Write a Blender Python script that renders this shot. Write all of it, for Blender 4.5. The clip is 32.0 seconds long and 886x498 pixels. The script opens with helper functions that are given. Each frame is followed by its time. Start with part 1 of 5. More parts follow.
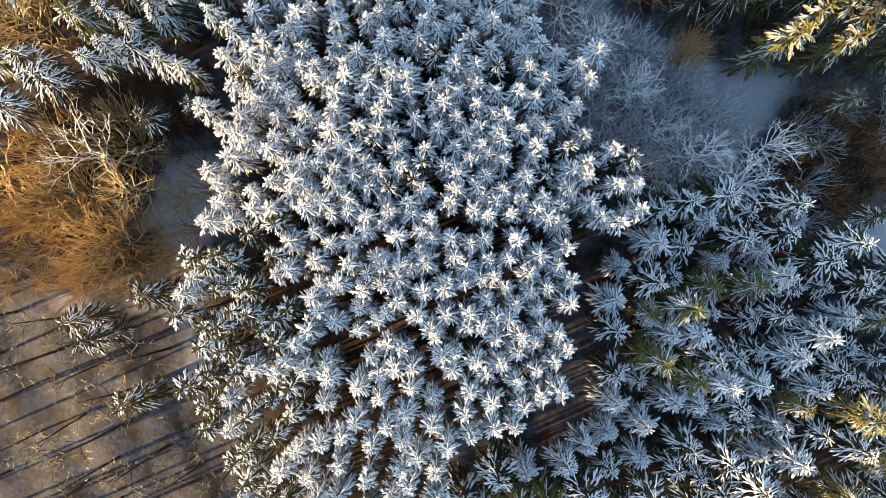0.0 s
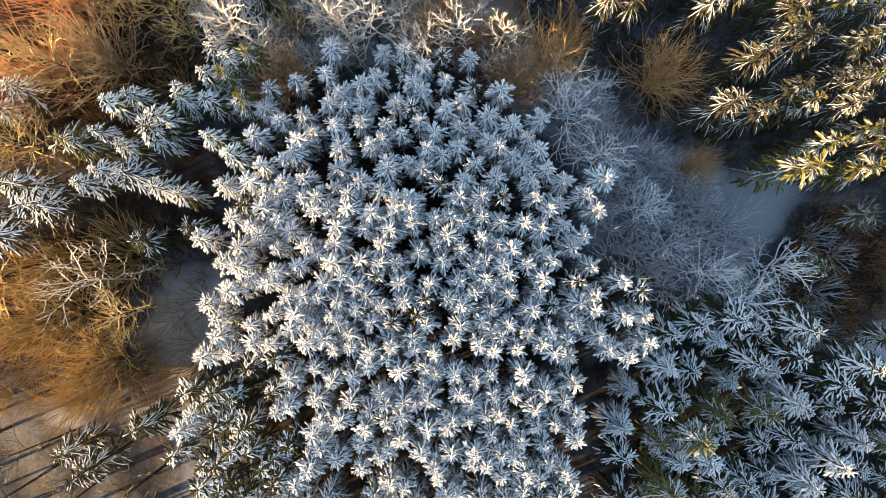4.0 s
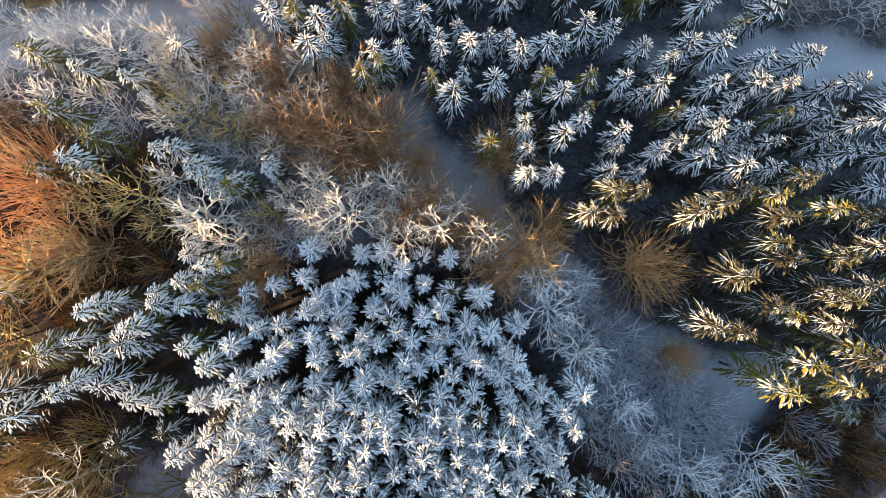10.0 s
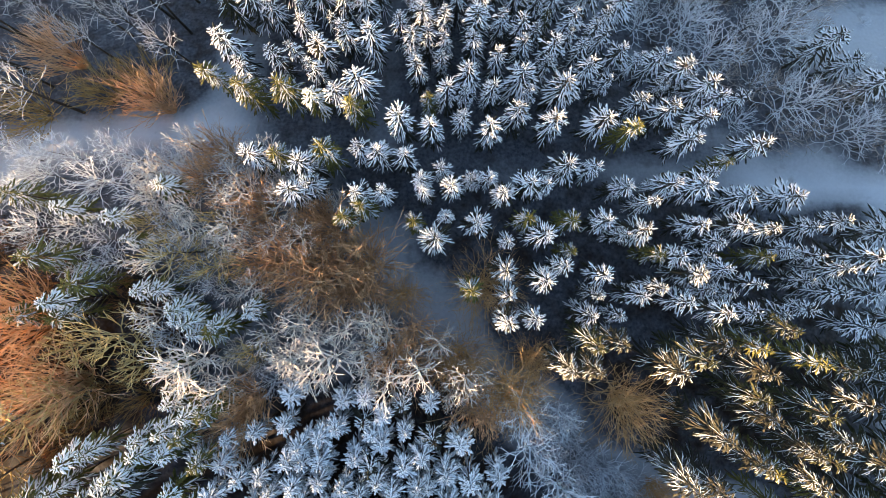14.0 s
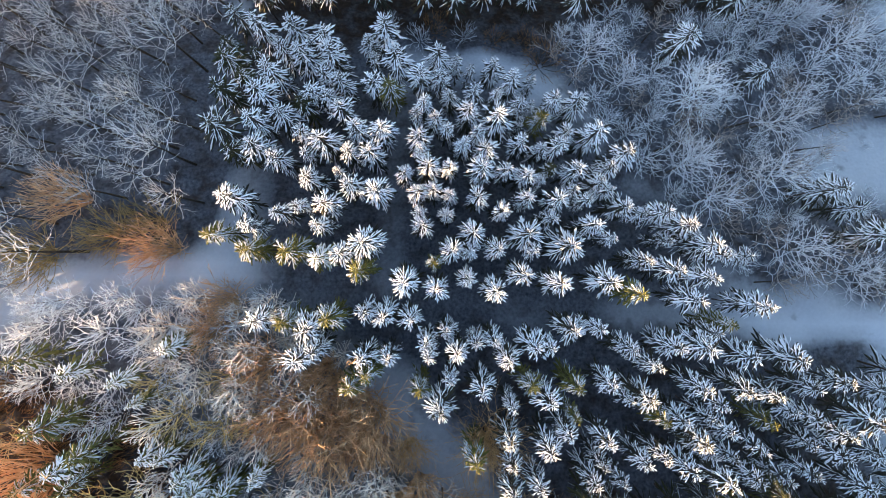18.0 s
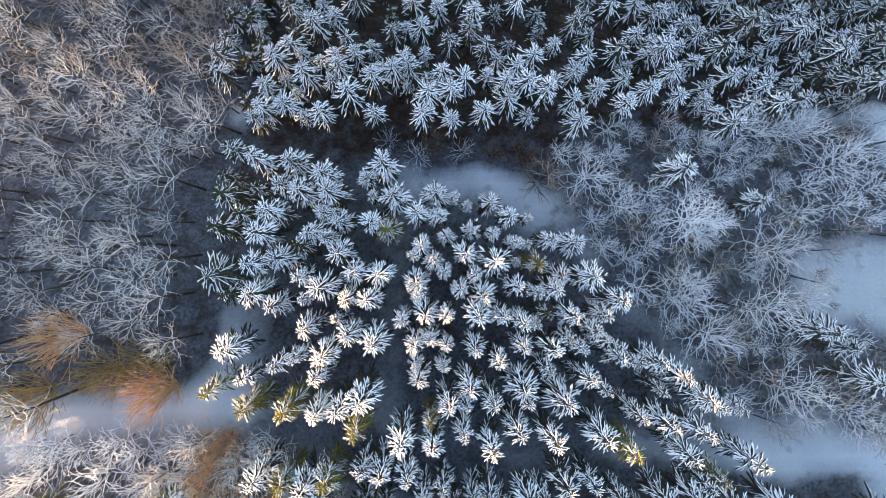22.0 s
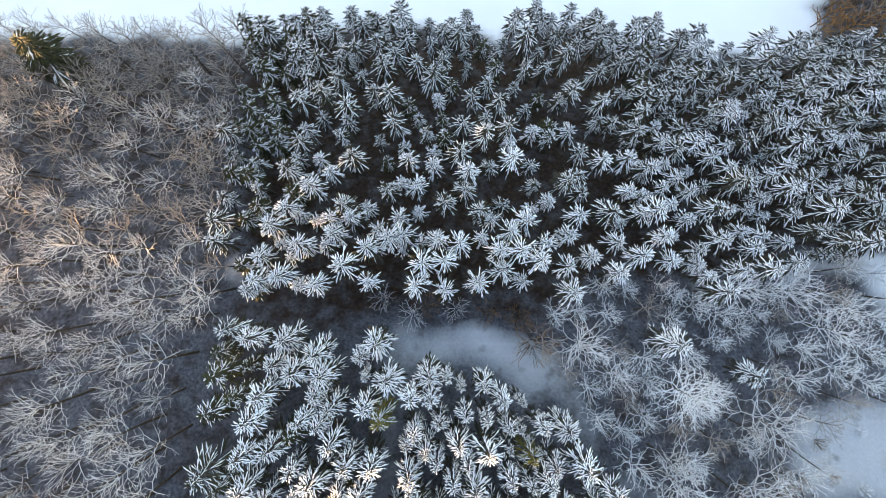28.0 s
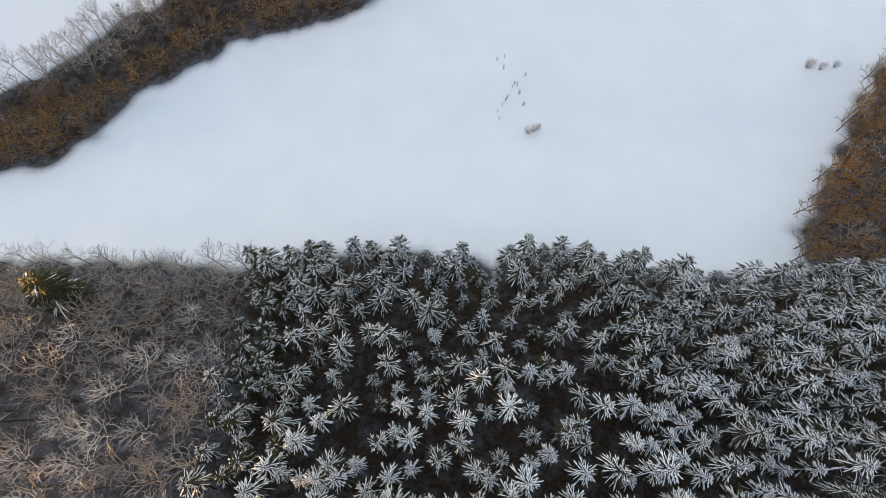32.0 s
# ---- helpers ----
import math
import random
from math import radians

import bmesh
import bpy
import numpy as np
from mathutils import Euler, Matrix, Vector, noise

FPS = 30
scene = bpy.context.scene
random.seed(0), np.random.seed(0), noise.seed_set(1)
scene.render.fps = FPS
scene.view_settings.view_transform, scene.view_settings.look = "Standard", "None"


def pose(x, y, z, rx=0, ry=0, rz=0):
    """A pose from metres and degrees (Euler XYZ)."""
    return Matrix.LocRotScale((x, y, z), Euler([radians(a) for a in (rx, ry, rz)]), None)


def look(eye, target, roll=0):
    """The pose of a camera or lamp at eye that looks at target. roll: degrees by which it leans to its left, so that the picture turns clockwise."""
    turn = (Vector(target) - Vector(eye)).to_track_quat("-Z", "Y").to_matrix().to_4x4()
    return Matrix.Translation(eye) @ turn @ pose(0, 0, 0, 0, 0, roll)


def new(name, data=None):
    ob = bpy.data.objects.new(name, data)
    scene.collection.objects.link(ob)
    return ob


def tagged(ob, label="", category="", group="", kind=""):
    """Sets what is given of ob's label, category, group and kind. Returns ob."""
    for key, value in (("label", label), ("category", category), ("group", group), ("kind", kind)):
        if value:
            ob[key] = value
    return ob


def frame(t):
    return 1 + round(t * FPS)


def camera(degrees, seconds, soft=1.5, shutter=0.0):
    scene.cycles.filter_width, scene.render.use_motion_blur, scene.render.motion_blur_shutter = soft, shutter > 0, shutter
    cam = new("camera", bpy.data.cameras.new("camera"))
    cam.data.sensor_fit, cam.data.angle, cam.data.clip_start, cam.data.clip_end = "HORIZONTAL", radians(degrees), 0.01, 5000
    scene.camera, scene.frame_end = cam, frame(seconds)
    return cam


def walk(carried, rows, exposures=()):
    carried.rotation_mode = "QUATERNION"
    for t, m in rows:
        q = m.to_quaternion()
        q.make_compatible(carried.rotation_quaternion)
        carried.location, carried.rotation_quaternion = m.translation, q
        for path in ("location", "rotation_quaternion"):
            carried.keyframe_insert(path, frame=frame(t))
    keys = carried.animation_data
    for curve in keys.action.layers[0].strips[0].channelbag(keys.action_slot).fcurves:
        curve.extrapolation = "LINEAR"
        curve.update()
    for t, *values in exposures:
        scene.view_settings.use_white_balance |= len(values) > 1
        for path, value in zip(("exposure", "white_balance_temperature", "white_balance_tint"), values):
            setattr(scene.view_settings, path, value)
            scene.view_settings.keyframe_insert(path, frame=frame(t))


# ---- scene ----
cam = camera(80.7, 32.0, soft=0.8)
METRES, EYE, TILT, LEAN, TURN = 180.0, 98.0, -90.0, 0.0, 0.0
ROWS = [
    (0.0, 0.0, 0.0, 0.0, 0.0, 0.0, -0.0),
    (0.5, -0.0006, 0.0046, 0.0128, 0.02, 0.04, -0.02),
    (1.0, -0.0014, 0.0071, 0.0268, -0.0, 0.02, 0.01),
    (1.5, -0.0024, 0.0081, 0.0419, -0.05, -0.13, 0.02),
    (2.0, -0.0025, 0.0085, 0.0555, 0.02, -0.07, 0.02),
    (2.5, -0.0033, 0.0087, 0.0687, -0.02, 0.02, -0.02),
    (3.0, -0.0036, 0.0091, 0.0832, -0.04, -0.04, -0.05),
    (3.5, -0.0043, 0.0094, 0.0966, -0.07, 0.06, -0.08),
    (5.5, -0.0027, 0.0108, 0.1548, -0.07, 0.04, -0.32),
    (6.0, -0.002, 0.0112, 0.1706, -0.15, -0.1, -0.35),
    (6.5, 0.0002, 0.0118, 0.1852, -0.07, -0.09, -0.36),
    (7.0, 0.0016, 0.0124, 0.1996, -0.08, -0.04, -0.45),
    (7.5, 0.0032, 0.0127, 0.2144, -0.11, -0.09, -0.47),
    (8.0, 0.0053, 0.0132, 0.2289, -0.08, -0.06, -0.49),
    (8.5, 0.0074, 0.0132, 0.2439, -0.09, -0.03, -0.53),
    (9.0, 0.0096, 0.0135, 0.2591, -0.08, -0.04, -0.6),
    (9.5, 0.0114, 0.0135, 0.2754, -0.1, -0.13, -0.63),
    (10.0, 0.0139, 0.0135, 0.2905, -0.06, -0.05, -0.66),
    (10.5, 0.0159, 0.0136, 0.3061, -0.08, -0.05, -0.71),
    (11.0, 0.0183, 0.0137, 0.3217, -0.07, -0.03, -0.75),
    (11.5, 0.0207, 0.0138, 0.3379, -0.06, -0.09, -0.79),
    (12.0, 0.0229, 0.0139, 0.3542, -0.04, -0.14, -0.82),
    (12.5, 0.0247, 0.0137, 0.3695, -0.06, -0.03, -0.83),
    (13.0, 0.026, 0.0138, 0.3864, -0.07, -0.08, -0.89),
    (13.5, 0.0275, 0.0137, 0.4024, -0.08, -0.0, -0.91),
    (14.0, 0.0289, 0.014, 0.4197, -0.04, -0.05, -0.92),
    (14.5, 0.0297, 0.0141, 0.4363, -0.05, -0.05, -0.93),
    (16.5, 0.0257, 0.0143, 0.5092, -0.12, 0.06, -0.96),
    (17.0, 0.0237, 0.0137, 0.5285, -0.16, 0.14, -0.98),
    (17.5, 0.0223, 0.0132, 0.5487, -0.14, 0.1, -1.01),
    (18.0, 0.0204, 0.0129, 0.5692, -0.2, 0.04, -1.02),
    (18.5, 0.0194, 0.0129, 0.5898, -0.21, -0.02, -1.04),
    (19.0, 0.0188, 0.0126, 0.6088, -0.21, 0.03, -1.03),
    (19.5, 0.0183, 0.0123, 0.6279, -0.25, -0.03, -1.1),
    (20.0, 0.019, 0.012, 0.6464, -0.19, -0.07, -1.11),
    (20.5, 0.0187, 0.0117, 0.664, -0.27, -0.03, -1.14),
    (21.0, 0.0192, 0.0113, 0.682, -0.28, -0.05, -1.14),
    (21.5, 0.0197, 0.011, 0.6996, -0.26, -0.05, -1.15),
    (22.0, 0.0199, 0.0107, 0.7167, -0.28, -0.05, -1.16),
    (22.5, 0.0203, 0.0106, 0.7328, -0.27, -0.05, -1.18),
    (23.0, 0.0202, 0.0105, 0.7492, -0.26, -0.1, -1.2),
    (23.5, 0.0202, 0.0104, 0.7644, -0.28, -0.13, -1.21),
    (24.0, 0.0205, 0.0099, 0.779, -0.26, -0.13, -1.23),
    (24.5, 0.0204, 0.0095, 0.7925, -0.29, -0.12, -1.24),
    (25.0, 0.0214, 0.0092, 0.8058, -0.26, -0.15, -1.28),
    (25.5, 0.0218, 0.0092, 0.8178, -0.26, -0.12, -1.27),
    (27.5, 0.0219, 0.0089, 0.8675, -0.39, 1.12, -1.37),
    (28.0, 0.0223, 0.0084, 0.8808, -0.37, 3.19, -1.41),
    (28.5, 0.0231, 0.0077, 0.8933, -0.34, 5.38, -1.41),
    (29.0, 0.0235, 0.0072, 0.9069, -0.31, 7.53, -1.44),
    (29.5, 0.0244, 0.0066, 0.9212, -0.24, 9.62, -1.47),
    (30.0, 0.0258, 0.0056, 0.9352, -0.15, 11.78, -1.51),
    (30.5, 0.0268, 0.0049, 0.9498, -0.15, 13.93, -1.55),
    (31.0, 0.0286, 0.0042, 0.9652, -0.08, 16.08, -1.59),
    (31.5, 0.0298, 0.0037, 0.9797, -0.06, 18.1, -1.6),
    (32.0, 0.0307, 0.0034, 0.9957, -0.04, 20.27, -1.63),
]
walk(cam, [(t, pose(0, 0, EYE, TILT, LEAN, TURN) @ pose(METRES * x, METRES * y, METRES * z, 90 + pitch, roll, yaw)) for t, x, y, z, yaw, pitch, roll in ROWS],
     exposures=[(0, 2.53, 6050, 14), (5, 2.55, 6450, 16), (9, 2.65, 6350, 17), (13, 2.8, 6000, 18), (19, 3.08, 6050, 20), (25, 3.45, 6600, 21), (28, 3.55, 7200, 21), (29, 3.25, 8000, 24), (30, 3.1, 8300, 25), (32, 2.95, 8300, 25)])

# ---- light ----
SUN_AZ, SUN_EL = radians(247), radians(5.5)
world = bpy.data.worlds.new("winter_sky")
scene.world = world
world.use_nodes = True
wn = world.node_tree
sky = wn.nodes.new("ShaderNodeTexSky")
sky.sky_type = "NISHITA"
sky.sun_disc = False
sky.sun_elevation, sky.sun_rotation = SUN_EL, SUN_AZ
sky.altitude = 400
sky.ozone_density, sky.dust_density = 1.3, 1.0
wn.links.new(sky.outputs[0], wn.nodes["Background"].inputs[0])
wn.nodes["Background"].inputs[1].default_value = 0.09
sun_dir = Vector((math.sin(SUN_AZ) * math.cos(SUN_EL), math.cos(SUN_AZ) * math.cos(SUN_EL), math.sin(SUN_EL)))
sun_data = bpy.data.lights.new("sun", "SUN")
sun_data.energy, sun_data.angle, sun_data.color = 5.0, radians(0.6), (1.0, 0.66, 0.3)
sun = new("sun", sun_data)
sun.matrix_basis = look(sun_dir * 300, (0, 0, 0))

rng = np.random.default_rng(7)
rnd = random.Random(11)


# ---- materials ----
def material(name, stops, scale=3.0, rough=0.8, bump=0.3, bump_scale=20.0, up=None, detail=6.0, island=0.0, dist=0.05):
    """Noise-mottled surface. up: a colour (r, g, b, from, to) that settles on faces that look up."""
    m = bpy.data.materials.new(name)
    m.use_nodes = True
    nt = m.node_tree
    n, l = nt.nodes, nt.links
    b = n["Principled BSDF"]
    geo = n.new("ShaderNodeNewGeometry")
    info = n.new("ShaderNodeObjectInfo")
    tc = n.new("ShaderNodeTexCoord")
    noise_a = n.new("ShaderNodeTexNoise")
    noise_a.inputs["Scale"].default_value, noise_a.inputs["Detail"].default_value = scale, detail
    l.new(tc.outputs["Object"], noise_a.inputs["Vector"])
    ramp = n.new("ShaderNodeValToRGB")
    el = ramp.color_ramp.elements
    while len(el) < len(stops):
        el.new(0.5)
    for e, (p, c) in zip(el, stops):
        e.position, e.color = p, (*c, 1)
    l.new(noise_a.outputs["Fac"], ramp.inputs[0])
    colour = ramp.outputs[0]
    # small change of tone from thing to thing
    hsv = n.new("ShaderNodeHueSaturation")
    mr = n.new("ShaderNodeMapRange")
    mr.inputs["To Min"].default_value, mr.inputs["To Max"].default_value = 0.82, 1.15
    l.new(info.outputs["Random"], mr.inputs["Value"])
    l.new(mr.outputs[0], hsv.inputs["Value"])
    l.new(colour, hsv.inputs["Color"])
    colour = hsv.outputs[0]
    if up:
        sep = n.new("ShaderNodeSeparateXYZ")
        l.new(geo.outputs["Normal"], sep.inputs[0])
        fine = n.new("ShaderNodeTexNoise")
        fine.inputs["Scale"].default_value = 5.0
        l.new(tc.outputs["Object"], fine.inputs["Vector"])
        add = n.new("ShaderNodeMath")
        add.operation = "MULTIPLY_ADD"
        add.inputs[1].default_value = 0.9
        l.new(fine.outputs["Fac"], add.inputs[0])
        l.new(sep.outputs["Z"], add.inputs[2])
        mask = n.new("ShaderNodeMapRange")
        mask.inputs["From Min"].default_value, mask.inputs["From Max"].default_value = up[3], up[4]
        l.new(add.outputs[0], mask.inputs["Value"])
        mix = n.new("ShaderNodeMix")
        mix.data_type = "RGBA"
        l.new(mask.outputs[0], mix.inputs["Factor"])
        l.new(colour, mix.inputs["A"])
        mix.inputs["B"].default_value = (*up[:3], 1)
        colour = mix.outputs["Result"]
    l.new(colour, b.inputs["Base Color"])
    b.inputs["Roughness"].default_value = rough
    b.inputs["Specular IOR Level"].default_value = 0.25
    if bump:
        nb = n.new("ShaderNodeTexNoise")
        nb.inputs["Scale"].default_value = bump_scale
        l.new(tc.outputs["Object"], nb.inputs["Vector"])
        bp = n.new("ShaderNodeBump")
        bp.inputs["Strength"].default_value, bp.inputs["Distance"].default_value = bump, dist
        l.new(nb.outputs["Fac"], bp.inputs["Height"])
        l.new(bp.outputs[0], b.inputs["Normal"])
    return m


SNOW = material("branch_snow", [(0.28, (0.74, 0.76, 0.78)), (0.46, (0.94, 0.95, 0.96))], 3.5, 0.7, 0.5, 9.0, dist=0.1)
SNOW_RIME = material("rime_snow", [(0.28, (0.58, 0.6, 0.62)), (0.5, (0.9, 0.91, 0.92))], 3.5, 0.75, 0.5, 9.0, dist=0.1)
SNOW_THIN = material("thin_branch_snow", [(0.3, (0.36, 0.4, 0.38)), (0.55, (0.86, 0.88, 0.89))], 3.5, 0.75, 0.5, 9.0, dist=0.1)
# thin dusting, its colour also darkened for the shade of the eastern stand
SNOW_DUST_SHADED = material("dusted_shaded_branch_snow", [(0.3, (0.13, 0.15, 0.14)), (0.6, (0.62, 0.65, 0.68))], 4.5, 0.75, 0.5, 9.0, dist=0.1)
NEEDLE_FROST = material("dusted_needles", [(0.3, (0.06, 0.065, 0.05)), (0.7, (0.2, 0.21, 0.19))], 3.0, 0.75, 0.6, 14.0, up=(0.6, 0.63, 0.66, 0.95, 1.5), dist=0.1)
NEEDLE = material("spruce_needles", [(0.3, (0.02, 0.018, 0.012)), (0.7, (0.054, 0.05, 0.03))], 3.0, 0.75, 0.6, 14.0, up=(0.4, 0.44, 0.45, 1.6, 2.1), dist=0.1)
NEEDLE_DARK = material("dark_needles", [(0.3, (0.02, 0.024, 0.01)), (0.7, (0.075, 0.07, 0.026))], 2.0, 0.75, 0.6, 14.0, up=(0.4, 0.42, 0.4, 1.5, 1.95), dist=0.1)
NEEDLE_OLIVE = material("olive_needles", [(0.3, (0.05, 0.055, 0.012)), (0.7, (0.17, 0.15, 0.035))], 2.0, 0.7, 0.6, 14.0, up=(0.5, 0.52, 0.45, 1.25, 1.7), dist=0.1)
BARK = material("conifer_bark", [(0.35, (0.05, 0.032, 0.022)), (0.7, (0.13, 0.09, 0.065))], 6.0, 0.9, 0.8, 18.0)
BARK_GREY = material("grey_bark", [(0.35, (0.07, 0.055, 0.045)), (0.7, (0.2, 0.17, 0.14))], 4.0, 0.9, 0.8, 14.0, up=(0.75, 0.77, 0.8, 1.1, 1.5))
BARK_DARK = material("dark_bark", [(0.35, (0.035, 0.025, 0.018)), (0.7, (0.1, 0.075, 0.05))], 4.0, 0.9, 0.8, 14.0)
BARK_BIRCH = material("birch_bark", [(0.38, (0.1, 0.08, 0.06)), (0.45, (0.7, 0.64, 0.54)), (0.8, (0.85, 0.8, 0.7))], 3.0, 0.7, 0.4, 12.0)
TWIG_FROST = material("frosted_twigs", [(0.35, (0.42, 0.42, 0.42)), (0.6, (0.84, 0.86, 0.87))], 0.8, 0.8, 0.0, up=(0.88, 0.9, 0.92, 0.7, 1.3))
TWIG_HOAR = material("hoary_twigs", [(0.35, (0.36, 0.36, 0.37)), (0.65, (0.76, 0.77, 0.79))], 0.7, 0.85, 0.0, up=(0.8, 0.82, 0.84, 0.95, 1.6))
TWIG_HALF = material("half_frosted_twigs", [(0.35, (0.34, 0.31, 0.28)), (0.65, (0.74, 0.71, 0.68))], 0.7, 0.85, 0.0, up=(0.82, 0.83, 0.85, 0.9, 1.5))
TWIG_TAN = material("tan_twigs", [(0.35, (0.4, 0.29, 0.1)), (0.65, (0.72, 0.56, 0.26))], 0.8, 0.85, 0.0, up=(0.7, 0.68, 0.64, 1.3, 1.9))
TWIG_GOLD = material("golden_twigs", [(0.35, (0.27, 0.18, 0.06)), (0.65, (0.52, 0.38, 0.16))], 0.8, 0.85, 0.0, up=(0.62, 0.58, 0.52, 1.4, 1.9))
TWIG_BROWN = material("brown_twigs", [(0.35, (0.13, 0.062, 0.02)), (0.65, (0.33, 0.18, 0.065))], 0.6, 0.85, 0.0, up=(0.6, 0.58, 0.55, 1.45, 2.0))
TWIG_PINK = material("dusted_tan_twigs", [(0.35, (0.6, 0.51, 0.41)), (0.65, (0.9, 0.85, 0.78))], 0.7, 0.85, 0.0, up=(0.84, 0.82, 0.78, 1.2, 1.8))
TWIG_DULL = material("dull_brown_twigs", [(0.35, (0.2, 0.16, 0.13)), (0.65, (0.46, 0.4, 0.35))], 0.6, 0.85, 0.0, up=(0.6, 0.6, 0.6, 1.3, 1.9))
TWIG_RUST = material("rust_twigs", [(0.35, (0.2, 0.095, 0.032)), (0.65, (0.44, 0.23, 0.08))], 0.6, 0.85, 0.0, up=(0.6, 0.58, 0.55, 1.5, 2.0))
TWIG_RUSSET = material("russet_twigs", [(0.35, (0.46, 0.26, 0.12)), (0.65, (0.78, 0.52, 0.3))], 0.6, 0.85, 0.0, up=(0.75, 0.72, 0.68, 1.35, 1.9))
TWIG_ORANGE = material("orange_twigs", [(0.35, (0.46, 0.25, 0.09)), (0.65, (0.76, 0.5, 0.24))], 0.9, 0.85, 0.0, up=(0.7, 0.66, 0.6, 1.4, 1.9))
POST = material("weathered_post", [(0.35, (0.07, 0.055, 0.045)), (0.7, (0.16, 0.13, 0.11))], 8.0, 0.9, 0.5, 30.0)


def ground_material():
    m = bpy.data.materials.new("snowy_ground")
    m.use_nodes = True
    n, l = m.node_tree.nodes, m.node_tree.links
    b = n["Principled BSDF"]
    tc = n.new("ShaderNodeTexCoord")
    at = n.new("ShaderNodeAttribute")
    at.attribute_name = "litter_shade"

    def tex(scale, detail=6.0):
        t = n.new("ShaderNodeTexNoise")
        t.inputs["Scale"].default_value, t.inputs["Detail"].default_value = scale, detail
        l.new(tc.outputs["Object"], t.inputs["Vector"])
        return t.outputs["Fac"]

    def ramp(fac, stops):
        r = n.new("ShaderNodeValToRGB")
        while len(r.color_ramp.elements) < len(stops):
            r.color_ramp.elements.new(0.5)
        for e, (p, c) in zip(r.color_ramp.elements, stops):
            e.position, e.color = p, (*c, 1)
        l.new(fac, r.inputs[0])
        return r.outputs[0]

    snow = ramp(tex(0.05, 3.0), [(0.3, (0.88, 0.9, 0.92)), (0.7, (0.93, 0.94, 0.95))])
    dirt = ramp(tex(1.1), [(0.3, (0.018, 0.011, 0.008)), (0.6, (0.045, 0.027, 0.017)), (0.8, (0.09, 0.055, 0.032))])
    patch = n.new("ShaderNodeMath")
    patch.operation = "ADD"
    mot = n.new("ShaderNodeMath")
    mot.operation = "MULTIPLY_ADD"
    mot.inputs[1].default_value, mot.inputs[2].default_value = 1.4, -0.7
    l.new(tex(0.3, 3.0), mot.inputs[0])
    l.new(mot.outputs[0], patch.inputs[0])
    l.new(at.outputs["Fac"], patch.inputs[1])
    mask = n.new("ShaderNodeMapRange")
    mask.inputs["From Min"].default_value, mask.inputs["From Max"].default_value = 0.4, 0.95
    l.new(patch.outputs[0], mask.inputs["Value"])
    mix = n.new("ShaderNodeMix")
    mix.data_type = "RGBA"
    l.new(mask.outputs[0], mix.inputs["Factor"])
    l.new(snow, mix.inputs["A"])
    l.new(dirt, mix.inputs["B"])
    # thin snow with stalks and needles poking through, darkened to paint tree shade
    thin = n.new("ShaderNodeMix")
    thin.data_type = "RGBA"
    part_dark = n.new("ShaderNodeMath")
    part_dark.operation, part_dark.use_clamp = "MULTIPLY", True
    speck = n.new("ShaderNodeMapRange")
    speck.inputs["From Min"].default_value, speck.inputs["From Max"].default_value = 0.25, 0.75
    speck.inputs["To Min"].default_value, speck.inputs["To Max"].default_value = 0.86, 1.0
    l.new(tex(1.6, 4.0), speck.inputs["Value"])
    l.new(speck.outputs[0], part_dark.inputs[0])
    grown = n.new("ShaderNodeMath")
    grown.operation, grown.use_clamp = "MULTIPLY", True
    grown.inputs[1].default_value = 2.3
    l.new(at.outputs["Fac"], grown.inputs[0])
    l.new(grown.outputs[0], part_dark.inputs[1])
    l.new(part_dark.outputs[0], thin.inputs["Factor"])
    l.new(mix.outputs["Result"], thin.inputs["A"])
    # blue-grey far darker than snow: the shade between trees is in it
    shaded_snow = ramp(tex(1.1), [(0.3, (0.022, 0.024, 0.033)), (0.7, (0.062, 0.066, 0.084))])
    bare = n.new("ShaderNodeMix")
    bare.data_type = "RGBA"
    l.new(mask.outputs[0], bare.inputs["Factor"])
    l.new(shaded_snow, bare.inputs["A"])
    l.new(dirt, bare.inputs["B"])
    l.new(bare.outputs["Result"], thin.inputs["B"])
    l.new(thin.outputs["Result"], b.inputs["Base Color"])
    b.inputs["Roughness"].default_value = 0.75
    b.inputs["Specular IOR Level"].default_value = 0.2
    bp = n.new("ShaderNodeBump")
    bp.inputs["Strength"].default_value, bp.inputs["Distance"].default_value = 0.3, 0.1
    l.new(tex(0.9, 5.0), bp.inputs["Height"])
    l.new(bp.outputs[0], b.inputs["Normal"])
    return m


GROUND = ground_material()
WATER = bpy.data.materials.new("stream_water")
WATER.use_nodes = True
wb = WATER.node_tree.nodes["Principled BSDF"]
wb.inputs["Base Color"].default_value = (0.045, 0.022, 0.009, 1)
wb.inputs["Roughness"].default_value = 0.12
wnz = WATER.node_tree.nodes.new("ShaderNodeTexNoise")
wnz.inputs["Scale"].default_value = 1.5
wbp = WATER.node_tree.nodes.new("ShaderNodeBump")
wbp.inputs["Strength"].default_value = 0.15
WATER.node_tree.links.new(wnz.outputs["Fac"], wbp.inputs["Height"])
WATER.node_tree.links.new(wbp.outputs[0], wb.inputs["Normal"])

# ---- plan: terrain, stands and openings ----
SLOPE_Y = np.array([-400, -60, 0, 30, 60, 100, 150, 165, 190, 232, 296, 350, 450, 900.0])
SLOPE_Z = np.array([9, 6, 5, 4.5, 1, -5, -23, -30.5, -42, -63, -81, -85, -87, -92.0])
STREAM = [(-260, 283), (-178, 297), (-157, 302), (-132, 319), (-113, 340), (-80, 366), (-58, 378), (-15, 402), (60, 430)]


